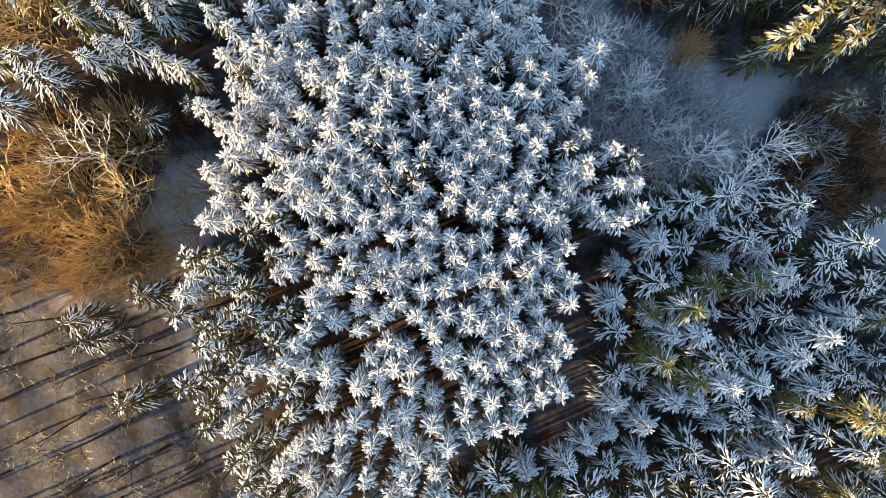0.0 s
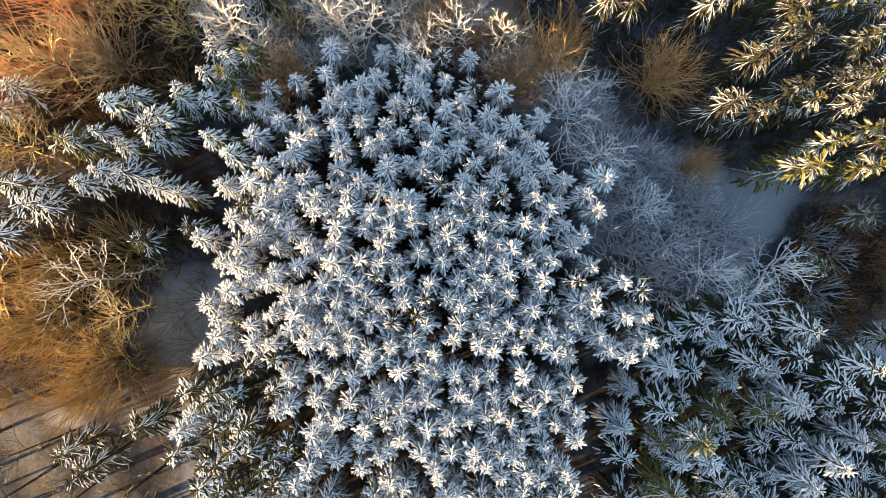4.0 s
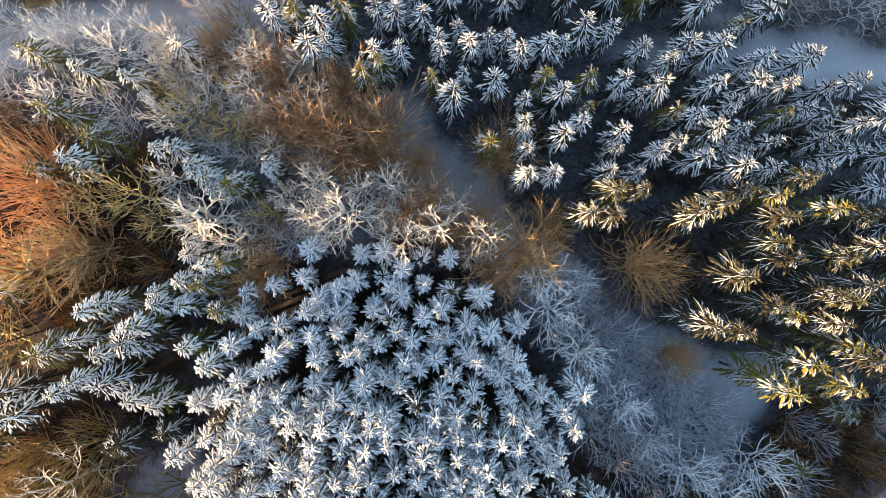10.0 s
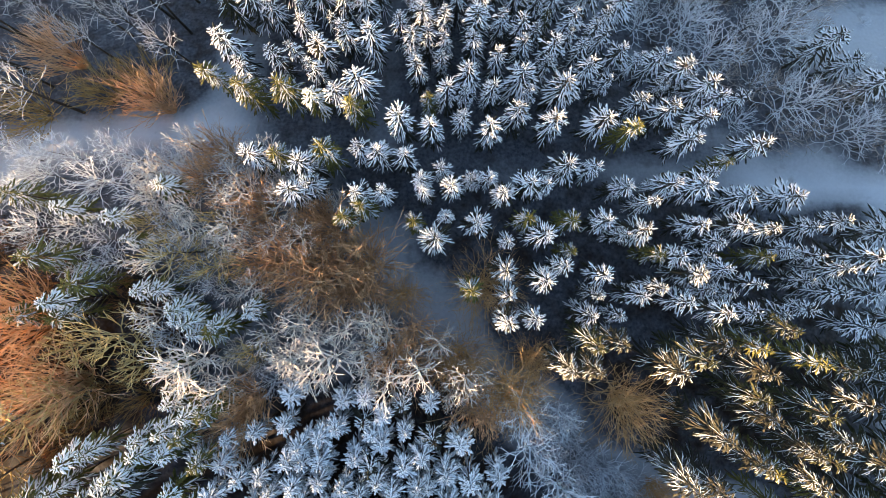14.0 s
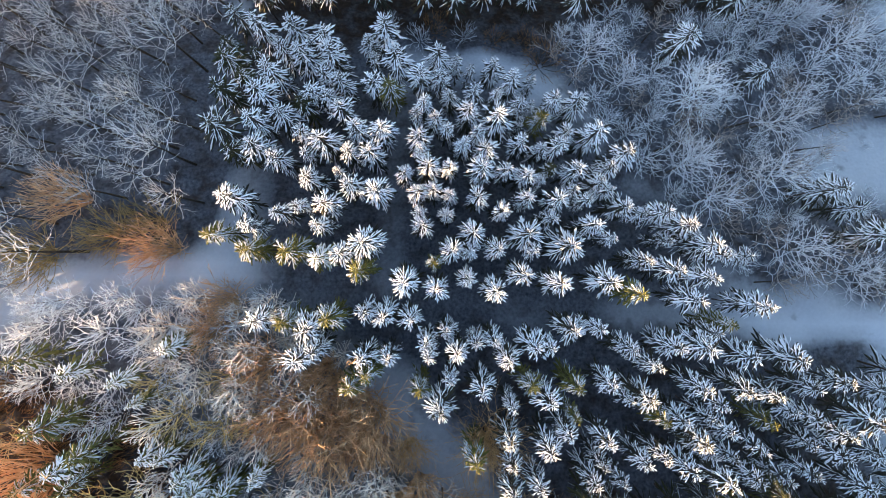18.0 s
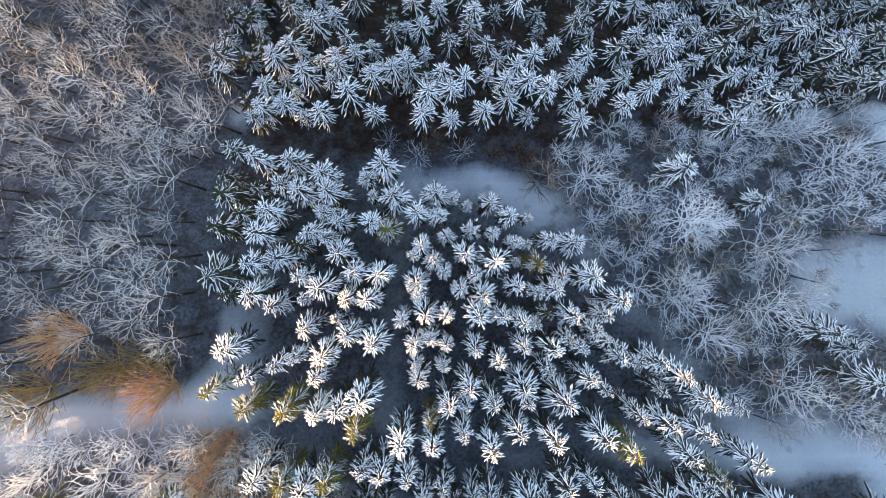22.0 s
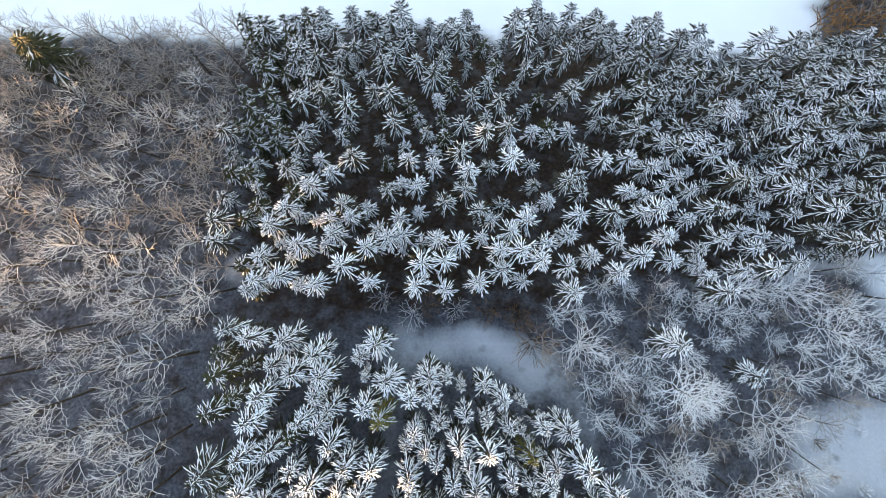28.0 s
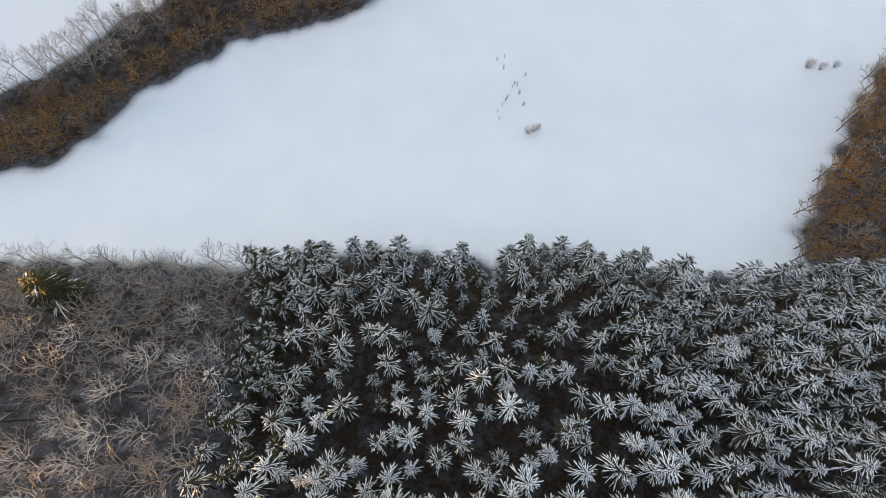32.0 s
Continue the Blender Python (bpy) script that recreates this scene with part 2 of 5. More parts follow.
def along(px, py, line):
    """Distance from points to a polyline."""
    best = np.full(np.shape(px), 1e9)
    for (ax, ay), (bx, by) in zip(line, line[1:]):
        dx, dy = bx - ax, by - ay
        s = np.clip(((px - ax) * dx + (py - ay) * dy) / (dx * dx + dy * dy), 0, 1)
        best = np.minimum(best, np.hypot(px - ax - s * dx, py - ay - s * dy))
    return best


def terrain(x, y):
    x, y = np.asarray(x, float), np.asarray(y, float)
    z = sum(np.interp(y + d, SLOPE_Y, SLOPE_Z) for d in (-12, -6, 0, 6, 12)) / 5
    z = z - 0.055 * (np.sqrt(x * x + 400) + x) / 2 * np.clip(1.4 - np.abs(x) / 900, 0, 1)
    ripple = np.clip((250 - y) / 40, 0.12, 1)
    z = z + ripple * 0.25 * np.sin(x * 0.21 + 1.3 * np.sin(y * 0.13)) * np.sin(y * 0.17 + 0.7) + ripple * 0.12 * np.sin(x * 0.53 + y * 0.31)
    return z - 1.8 * np.exp(-(along(x, y, STREAM) / 5.5) ** 4)


def inside(px, py, poly):
    px, py = np.asarray(px, float), np.asarray(py, float)
    hit = np.zeros(px.shape, bool)
    for (ax, ay), (bx, by) in zip(poly, poly[1:] + poly[:1]):
        if ay != by:
            hit ^= ((ay > py) != (by > py)) & (px < (bx - ax) * (py - ay) / (by - ay) + ax)
    return hit


ST1 = [(25.9, 33.3), (21.4, 22.7), (25, 17.6), (32.9, 14.1), (36.2, 11.5), (28.5, 2.7), (23.1, -0.8), (24.9, -3.4), (20.5, -15.6),
       (17.8, -21.5), (13.5, -26.7), (5.7, -27.4), (-0.3, -33), (-3, -50), (-29, -50), (-31, -32), (-37, -25.5), (-39.6, -20.4),
       (-41.3, -10), (-44, -6), (-37.3, 3.5), (-35.6, 9.5), (-37.3, 21.6), (-33, 24), (-35.6, 32.7), (-36.8, 38), (-29, 41.4),
       (-27, 45.3), (-21, 51), (-12.6, 51.5), (4.5, 50.4), (8.8, 45.2), (13.9, 41), (24.7, 31.7)]
SE = [(28, -3), (35.3, 8.8), (57.8, 8.9), (69.5, 1.9), (84, -8), (84, -50), (-10, -50), (-2, -44), (8, -34), (23, -33), (26.5, -22), (26, -10)]
EAST = [(0.3, 79), (8.8, 70.5), (20, 56), (35, 43.5), (48, 36), (74, 33), (86, 28), (88, 84), (73, 84), (39, 86), (9, 86), (-6, 91), (-12, 88)]
S3 = [(-46, 175), (-42, 160), (-34.6, 154.4), (-2.3, 154), (29.5, 156), (48.6, 162), (65.6, 159), (103, 167), (150, 172), (150, 236),
      (96, 231), (57, 232.7), (41, 240), (23.5, 235), (19.7, 226), (13.4, 234.5), (-27, 237), (-54, 229.7), (-50, 200)]
S2 = [(-40, 149), (-5.7, 150), (-3, 142), (13.5, 140), (33, 133), (42, 120), (51, 108), (60, 94), (30, 94), (0, 97), (-30, 100), (-36, 109), (-40, 122), (-44, 140)]
NWD = [(-44, 102), (-42, 120), (-47, 140), (-43, 152), (-47, 175), (-55, 229), (-138, 229), (-138, 102), (-72, 99)]
GOLD_BRUSH = [(-47, -8), (-42, 4), (-39, 12), (-41, 22), (-50, 24), (-92, 20), (-92, -8)]
SWD = [(-50, -12), (-47, -22), (-38, -30), (-33, -40), (-32, -52), (-88, -52), (-88, -10)]
BROWN_BRUSH = [(-92, 38), (-62, 36), (-45, 47), (-38, 55), (-46, 70), (-92, 80)]
FROST_MID = [(-36, 47), (-30, 45), (-23, 52), (-13, 54), (4, 53), (11, 48), (14, 52), (-4, 66), (-8, 74), (-16, 92), (-46, 94), (-46, 68)]
FROST_NW = [(-92, 78), (-46, 72), (-42, 93), (-70, 92), (-92, 82)]
CORRIDOR = [(12, 51), (24, 38), (29, 18), (40, 9), (58, 12), (50, 26), (33, 40), (20, 51)]
FROST_NE = [(24, 147), (40, 127), (51, 113), (65, 97), (112, 93), (112, 166), (66, 157), (48, 160), (30, 154)]
BANK = [(-215, 262), (-157, 268), (-143, 273), (-126, 306), (-91, 339), (-42, 357), (-20, 378), (20, 398), (20, 425), (-60, 405), (-118, 367), (-142, 349), (-162, 322), (-182, 307), (-215, 300)]
W_GROUP = [(-80, 24), (-40, 20), (-38, 30), (-36, 46), (-50, 50), (-72, 44), (-80, 40)]
MID_ROAD = [(-33, 90), (62, 84), (62, 97), (-33, 103)]
RIDE_EDGE = [(-46, 100), (-30, 147), (30, 148), (34, 157), (-42, 157)]
STRIP = [(-49, 19), (-41, 16), (-40, 4), (-44, -2), (-50, 0), (-57, 5), (-54, 9)]
GAP = [(20, -36), (28, -3), (35, 7), (26, 9), (18, -14), (6, -32)]
CLEARING = [(77, 114), (86, 132), (112, 134), (112, 108), (92, 115)]
EAST_BRUSH = [(60, 6), (70, 3), (84, 12), (84, 26), (66, 27), (60, 17)]
FIELD_WOOD = [(122, 240), (132, 261), (155, 288), (178, 324), (206, 356), (270, 385), (270, 240)]
ROAD = [(-130, 70), (-80, 87), (-70, 94), (-49, 98), (-33, 97.6), (-6, 94.8), (9, 90.3), (39, 90.4), (73, 87.4), (93, 88.7), (130, 92)]
LANE = [(-4.9, 148), (-5.4, 126), (-6.4, 112), (-6.3, 96)]
RIDE = [(-36, 150.5), (-5.8, 149.6), (15, 147.5), (26, 142)]

# ---- trees standing at known places (x, y) ----
HILL_TOPS_A = [(-18.6, 52), (-6.4, 51.6), (-10.4, 51.2), (3.6, 50.9), (-0.8, 50.7), (-6.8, 48.3), (-3.7, 48.3), (-19.1, 47.4), (-10.9, 47.2), (-0.6, 46.3), (-23.7, 46), (-5.4, 45.9), (4.2, 45.8), (-13.2, 45.6), (-28.1, 45.2), (8.6, 44.9), (-3.9, 44.4), (-16.2, 44.1), (2.5, 43.1), (-8, 42.8), (-13.5, 42.7), (-32.2, 42.7), (-18.4, 42.1), (-5.4, 41.9), (-16.1, 41.7), (-0.2, 41.5), (-28.8, 41.3), (14.1, 40.5), (6.1, 40.5), (-22.1, 40), (9.8, 39.6), (-4, 39.6), (-25.7, 39.4), (-13.4, 39.1), (-9.5, 38.9), (2, 38.6), (3.7, 38.6), (-17.1, 38.4), (-20.1, 38.1), (-2.3, 37.7), (-7, 37.6), (-29.4, 37.1), (11.8, 36.9), (-10.1, 36.7), (6.2, 36.5), (-22.3, 36.2), (1.5, 35.9), (-16.1, 35.7)]
HILL_TOPS_B = [(-12, 35.7), (-3.1, 35.1), (14.3, 35.1), (7.9, 35), (-23.3, 34.4), (9.6, 34.1), (-1, 34), (-25, 33.4), (-9.2, 33.1), (4, 33.1), (-5.6, 33), (11.7, 32.8), (15, 32.4), (-28, 32.1), (-16, 32.1), (-3.9, 31.7), (-9.3, 31.3), (23.9, 31.1), (7.4, 30.9), (18.3, 30.6), (12.8, 30.2), (2.8, 30.1), (-21.3, 29.8), (-24.1, 29.7), (-29, 29.7), (-12.6, 29.5), (-17.1, 29.5), (-1, 29.5), (-10.1, 29.1), (-33.1, 28.9), (-27.3, 28.2), (4.8, 27.9), (-19.6, 27.8), (-14.6, 27.8), (-7.6, 27.8), (8.1, 27.5), (13.6, 27.5), (20.6, 27.5), (1.3, 27.4), (-5.1, 27.4), (-24.4, 27.3), (16.1, 27.1), (-21.5, 27), (4.4, 26.6), (-30, 26.5), (-17, 26.1), (15.1, 25.8), (-27.1, 25.7)]
HILL_TOPS_C = [(-14.9, 25.7), (-7.9, 25.7), (-5.5, 25.7), (22.5, 25.6), (-19.8, 25.3), (-11.2, 25.2), (0.6, 24.9), (5.4, 24.8), (-31.1, 24.4), (-1.6, 24.4), (-25.4, 24), (2.3, 23.7), (7.9, 23.7), (11.4, 23.7), (17.1, 23.7), (-5.1, 23.6), (-28.7, 23.2), (-23.4, 22.8), (-16.5, 22.8), (-12.3, 22.8), (-8.3, 22.8), (13.6, 22.5), (19.6, 22.1), (0.7, 22), (-27.5, 21.6), (5.2, 21.6), (-35.8, 21.1), (-1.8, 20.8), (-9.1, 20.7), (-30.2, 20.6), (2.3, 20.4), (7.2, 20.4), (-20.5, 20.3), (-16.4, 20.3), (9.3, 20.2), (18.7, 20), (-25.4, 19.9), (-18.8, 19.5), (13.8, 19.2), (-3.8, 19.1), (-12.3, 18.7), (5.2, 18.7), (15.8, 18.3), (-9.9, 17.9), (-7.5, 17.9), (-1, 17.9), (11.7, 17.9), (-16.8, 17.6)]
HILL_TOPS_D = [(-21.7, 17.5), (-33, 17.5), (8, 17.5), (21.3, 17.4), (-30.6, 17.3), (3.5, 17.1), (-24.5, 16.3), (8.8, 16.3), (-10.3, 16), (-14.8, 15.9), (5.6, 15.9), (14.2, 15.5), (-28.5, 15.4), (-7.1, 15.1), (18.7, 15.1), (1.9, 15.1), (-18, 15), (7.2, 14.7), (25.5, 14.7), (-26.5, 14.6), (-2.2, 14.6), (-13.2, 14.4), (-30.9, 13.8), (9.2, 13.4), (3.9, 13.4), (13.4, 13.4), (28.4, 13.4), (-20.9, 13.3), (22.1, 13), (-11.5, 12.6), (-23.7, 12.6), (-18.8, 12.6), (-15.6, 12.6), (-5.8, 12.6), (-3, 12.6), (0.2, 12.6), (-7.1, 12.2), (19.6, 12.2), (-35, 11.9), (15.5, 11.8), (-9.5, 11.6), (-13.6, 11.4), (6, 11.4), (2.3, 11.4), (12.1, 11), (21.7, 11), (-22, 10.6), (-25.6, 10.2)]
HILL_TOPS_E = [(-16.8, 10.2), (-4.2, 10.2), (29.6, 10.1), (26.3, 9.7), (-20.8, 9.4), (-8.3, 9.4), (4.7, 9.4), (18.4, 9.3), (-33.3, 9), (-2.6, 9), (1.9, 9), (-10.7, 8.9), (-28.4, 8.6), (-15.6, 8.6), (-22.8, 8.6), (-19.2, 8.5), (9.6, 8.5), (19.6, 8.5), (6.4, 8.1), (15.1, 8.1), (11.7, 7.7), (-13.9, 7.3), (-17.6, 7.3), (-5, 7.3), (8, 7.3), (-33.7, 6.9), (-8.3, 6.9), (22.1, 6.9), (18, 6.8), (-25.1, 6.6), (0.7, 6.6), (-20.8, 6.1), (13.8, 6.1), (29.6, 6), (-28.4, 5.8), (4.3, 5.7), (-16.4, 5.3), (-14.4, 5.3), (-7.5, 5.3), (10.4, 5.3), (-4.6, 5.3), (24.6, 5.2), (16.3, 5.2), (-11.1, 4.9), (6.8, 4.9), (-1.8, 4.5), (-35.3, 4.1), (-31.7, 4.1)]
HILL_TOPS_F = [(-9.1, 4.1), (18, 4), (27.1, 4), (-25.1, 3.8), (-11.5, 2.5), (-3.4, 2.5), (-29.2, 2.1), (-19.1, 2.1), (-6.7, 2), (1.5, 1.7), (11.3, 1.6), (5.9, 1.3), (-1.4, 1.2), (-22.7, 0.9), (-13.9, 0.9), (-16.7, 0.5), (18.3, 0.3), (4.3, 0.1), (-3.4, -0.4), (14.5, -0.8), (-25.6, -1.1), (-33.7, -1.1), (-9.5, -1.1), (-37.8, -1.2), (1.9, -1.2), (6.4, -1.2), (10, -1.2), (-18.7, -1.5), (-13.9, -2), (-6.2, -2), (-2.2, -2), (-31.6, -2.3), (-35.3, -2.4), (17, -2.5), (-9, -2.7), (3.5, -2.8), (-22.8, -3.1), (-4.6, -3.2), (12.9, -3.3), (-24, -3.6), (-11.1, -3.6), (5.5, -4), (8, -4.1), (-37.3, -4.4), (0.7, -4.4), (19.5, -4.6), (-15.5, -4.7), (-7, -4.7)]
HILL_TOPS_G = [(-31.6, -5.1), (-18.7, -5.1), (3.1, -5.2), (-8.6, -5.6), (15.8, -5.8), (-29.1, -5.9), (-16.7, -5.9), (-12.3, -6), (0.3, -6), (9.6, -6.1), (-34, -6.3), (-3, -6.4), (13, -6.6), (-38.8, -7.1), (-19.5, -7.2), (6.4, -7.7), (-6.6, -8), (19.1, -8.2), (10.9, -8.6), (-12.3, -8.8), (-22.8, -8.8), (-31.5, -9.1), (14.6, -9.1), (-18.7, -9.6), (-8.2, -9.6), (3.5, -9.7), (-39.6, -9.9), (0.7, -10), (8, -10.1), (-29.1, -10.3), (-4.2, -10.3), (-25.1, -10.7), (-10.3, -10.8), (10, -11), (-16.3, -11.2), (-35.9, -11.5), (15, -11.6), (-20.4, -11.7), (5.5, -11.7), (-33.9, -11.9), (-2.2, -11.9), (3.5, -12.1), (-27, -12.3), (-12.3, -12.4), (-0.9, -12.7), (17.1, -12.8), (7.6, -13), (12.1, -13.1)]
HILL_TOPS_H = [(-25, -13.9), (13.8, -14.3), (-21.5, -14.4), (-36.2, -14.6), (-8.2, -14.8), (-5.8, -14.8), (18.7, -14.8), (-32.6, -15.1), (11.3, -15.1), (1.5, -15.2), (-0.1, -15.5), (-29.9, -16.3), (-10.6, -16.4), (4.7, -16.6), (-23.5, -16.7), (-17.5, -16.9), (8.8, -17.1), (-4.2, -17.2), (16.6, -17.2), (-20.3, -18), (-28.3, -18), (-7.4, -18), (6.4, -18.2), (13.7, -18.3), (-25.1, -18.4), (1.5, -18.4), (-30.6, -18.7), (-9.8, -18.7), (-17.1, -19.3)]
HILL_TOPS = HILL_TOPS_A + HILL_TOPS_B + HILL_TOPS_C + HILL_TOPS_D + HILL_TOPS_E + HILL_TOPS_F + HILL_TOPS_G + HILL_TOPS_H
OPEN_STAND_A = [(-36.7, 147.2, 2.4), (-26, 146, 3.1), (-32.7, 145.6, 2.9), (-8.4, 145.3, 3.5), (-19.8, 143.2, 3), (-11.2, 143, 2), (-39.1, 142.8, 2), (-27.9, 140.7, 2.4), (-33.1, 140.5, 1.9), (-23.6, 139.7, 3.2), (2.2, 139.7, 2.8), (5.9, 139.3, 1.5), (-18.3, 139.2, 3.4), (-38.7, 139.1, 3.2), (-10.1, 138.9, 1.3), (-5.8, 138.4, 3.4), (13.1, 138.4, 2.6), (8.8, 137.7, 1.3), (-19.3, 135.7, 2.3), (-0.8, 135.7, 2.5), (-28.7, 135.6, 3), (2.8, 135.5, 2.1), (16.9, 135.2, 2.1), (20.4, 135.2, 1.3), (-34.3, 135, 2.3), (-9.6, 134, 2.7), (-15.7, 133.8, 2.5), (9.6, 132.8, 2.1), (-6.1, 132.4, 2.7), (13.7, 132.4, 1.7), (-38.4, 132.2, 2.9), (-20.9, 132.1, 2.3), (4.9, 131.6, 1.9)]
OPEN_STAND_B = [(-30.5, 131.3, 2.9), (-18, 131.1, 2.1), (24, 131, 2.3), (17.8, 130.6, 1.9), (29.2, 130.6, 2.7), (20, 130.4, 1.3), (-0.3, 129.9, 2.3), (-22.8, 128.9, 2.3), (8.2, 128.2, 2.5), (-15.2, 128, 2.9), (-1.6, 127.6, 1.6), (13.9, 126.9, 3.1), (-26, 126.8, 2.9), (21.5, 126.8, 2.3), (2.5, 126.7, 2.1), (18, 126.7, 1.2), (-30.9, 125.7, 2.6), (4.5, 124.9, 1.8), (-12.2, 124.7, 2.5), (-7.7, 124.6, 2.8), (10.2, 124.5, 1.8), (26.2, 124.3, 2.3), (-36, 124.1, 3.2), (31.8, 123.9, 3.3), (-22.4, 123.3, 2), (-0.9, 122.8, 2.4), (17.8, 122.2, 2.4), (24.5, 121.8, 2.4), (-17.5, 121.7, 3.2), (7, 121.7, 2), (21.5, 121.2, 1.8), (11.5, 120.6, 2.6), (-0.3, 120.3, 1.8)]
OPEN_STAND_C = [(36.4, 120, 2.8), (-29.9, 119.8, 2.8), (-34.9, 119.7, 2.5), (-13.5, 119.6, 2.2), (-21.1, 119.5, 1.6), (-9.3, 119.5, 2.8), (-26, 118.4, 2.2), (23.3, 117.6, 1.6), (34.1, 117.6, 2), (0.8, 117.5, 2.6), (10.5, 117.2, 2.8), (5.1, 117.1, 1.8), (27.6, 117, 2.6), (14.9, 116.8, 2.2), (18.5, 116.3, 2.2), (-14.6, 115.8, 1.4), (-3.2, 115.8, 1.8), (21.5, 115.4, 1.4), (-20.1, 114.8, 2.7), (31.8, 114.7, 2), (-12.4, 113.5, 2.4), (32.6, 113.3, 2), (26.9, 113.2, 1.8), (2.1, 112.8, 1.9), (-8.1, 112.7, 2.7), (-1, 112.2, 2.3), (5.2, 112, 1.6), (24.3, 111.8, 2.5), (18.6, 111.7, 2), (10.1, 111.6, 2.3), (29.1, 111.4, 1.6), (35.9, 111, 2.7), (-32.8, 110.9, 2.9)]
OPEN_STAND_D = [(-16.4, 110.3, 2.9), (14.5, 109.8, 2.1), (-21, 109.7, 1.5), (38.8, 109.7, 1.8), (42.7, 109.3, 2.4), (-0.4, 108.8, 1.4), (-24.5, 108.4, 1.9), (4.6, 108.4, 1.7), (22.4, 108.3, 1.9), (45.8, 107.5, 2.7), (29.8, 106.9, 2.7), (-17.4, 106.5, 1.9), (0.6, 106.3, 2.1), (48, 106.2, 1.7), (-29.4, 106, 1.9), (9.5, 105.4, 2.5), (18.8, 105.4, 3.1), (33, 105.1, 1.7), (-34.4, 104.9, 2.3), (43.1, 104.8, 1.5), (49.6, 104, 2.7), (-9.2, 103.8, 3.2), (25.6, 103.3, 3.2), (13.1, 102.8, 2.1), (52.4, 102.7, 2.3), (19.9, 102.4, 1.7), (5.3, 102.2, 2.4), (55.9, 102.2, 2.1), (8.6, 102, 1.7), (-21.7, 101.9, 2.8), (-13, 101.8, 2.6), (-28.2, 101.7, 2.6), (37.9, 101.2, 2.1)]
OPEN_STAND_E = [(-16.9, 100.9, 2.4), (2.2, 100.1, 1.7), (43, 99.5, 2.7), (-9.7, 98.8, 2.2), (49, 98.7, 2.5), (17.2, 98.2, 2.4), (32.1, 97.7, 2.8), (8.1, 97.5, 1.9), (-2.2, 97.1, 3.1), (23.6, 96.9, 2.4), (3.2, 95.9, 2.2), (35.8, 95.9, 2.6), (13.1, 95.5, 2.4), (46.8, 94.8, 2.6), (57.4, 93.6, 2.8)]
OPEN_STAND = OPEN_STAND_A + OPEN_STAND_B + OPEN_STAND_C + OPEN_STAND_D + OPEN_STAND_E
ROADSIDE_A = [(-9, 91.6, 2.2), (-5.7, 91.3, 2.4), (-14.6, 90.8, 2.6), (-1.6, 90.6, 2.4), (52.2, 90.6, 2.1), (-26.1, 90.2, 2.4), (-21.7, 90.2, 2.6), (30.5, 89.4, 2), (25.9, 89.3, 3), (-18.1, 89, 2.7), (50.6, 88.9, 1.9), (5.1, 88.8, 2.2), (12.7, 87.7, 1.8), (10.1, 87.3, 2), (1.6, 87.2, 2), (19.1, 86.4, 2.8), (22.2, 86.4, 2), (35.5, 86.4, 2.2), (42.9, 86.4, 2.8), (48.5, 86.4, 3), (7, 85.5, 2), (63.7, 85.4, 3), (-19.1, 84.9, 2.9), (56.1, 84.9, 2.8), (2.1, 84.7, 1.8), (-8.9, 84.6, 2.4), (-5, 84.6, 2), (15, 84.4, 2.2), (39.3, 83.6, 1.7), (71.7, 81.2, 2.4), (5.7, 81, 1.6), (32.5, 80.8, 2.4), (26.1, 80.6, 2.2)]
ROADSIDE_B = [(54.1, 80.4, 2.2), (18.5, 80.3, 2.2), (67.1, 80.2, 2.4), (11, 80.1, 2.7), (47.4, 80.1, 2.4), (0.5, 80, 2), (58.3, 79.6, 2.2), (37.3, 79, 2.6), (34.6, 78, 1.8), (21.6, 77.8, 2.5), (51, 77.5, 2), (15.6, 77.1, 1.6), (4, 76.9, 2.7), (62.9, 76.4, 2.2), (26, 75.6, 1.6), (65.9, 75.5, 2.4), (40.2, 75.4, 2), (49.1, 75.2, 1.8), (44.3, 75, 2.4), (58.3, 74.9, 2), (69.7, 73.3, 2.4), (52.3, 72.9, 2), (24.5, 72.8, 1.8), (15.3, 72.2, 2.3), (46.1, 71.9, 2.3), (31.7, 71.6, 2.3), (21.3, 71.4, 2.3), (65.5, 71.3, 2.2), (56.6, 70.7, 2), (40, 70, 1.6), (9.6, 69.4, 2.3), (48.7, 69.2, 2), (70.4, 69.2, 2.5)]
ROADSIDE_C = [(52.3, 68.9, 1.8), (30.2, 68.5, 1.6), (15.7, 68.2, 1.9), (37.5, 68.2, 2.3), (44.3, 67.4, 2.3), (65.7, 66.5, 2.1), (49.8, 66.2, 2.1), (56, 65.9, 2.1), (61.3, 65.5, 2.1), (34.1, 65.1, 1.7), (29, 65, 2.1), (20.4, 64.5, 2.1), (15.8, 64.4, 2.2)]
ROADSIDE = ROADSIDE_A + ROADSIDE_B + ROADSIDE_C
EAST_TALL_A = [(59.1, 63.8, 2.3), (48.4, 62, 2.2), (28.6, 61.7, 2.4), (32.9, 61.3, 2.2), (54.1, 61.2, 2.4), (44.2, 59.5, 2.6), (62.4, 59.2, 2.6), (24.5, 58.1, 2.2), (67.2, 58.1, 2.6), (54, 57.6, 2.4), (40.5, 57.4, 2.9), (28.5, 57.3, 2.2), (52.9, 53.6, 2.2), (67.3, 53.3, 2.5), (62.6, 51.6, 2.7), (53.6, 51.2, 2.8), (46.4, 48.8, 3.1), (66, 47.7, 2.5), (59.6, 46.9, 2.3), (62, 45, 2.5), (52.1, 44.5, 2.5), (56.2, 42.9, 2.5), (61, 42.2, 2.3), (41.9, 41.9, 2.8), (46.8, 40.8, 2.5), (64, 38.8, 2.6), (65.9, 36.1, 2.5), (57.4, 36, 2.8), (53, 32.3, 3.4), (62.9, 32.2, 2.8)]
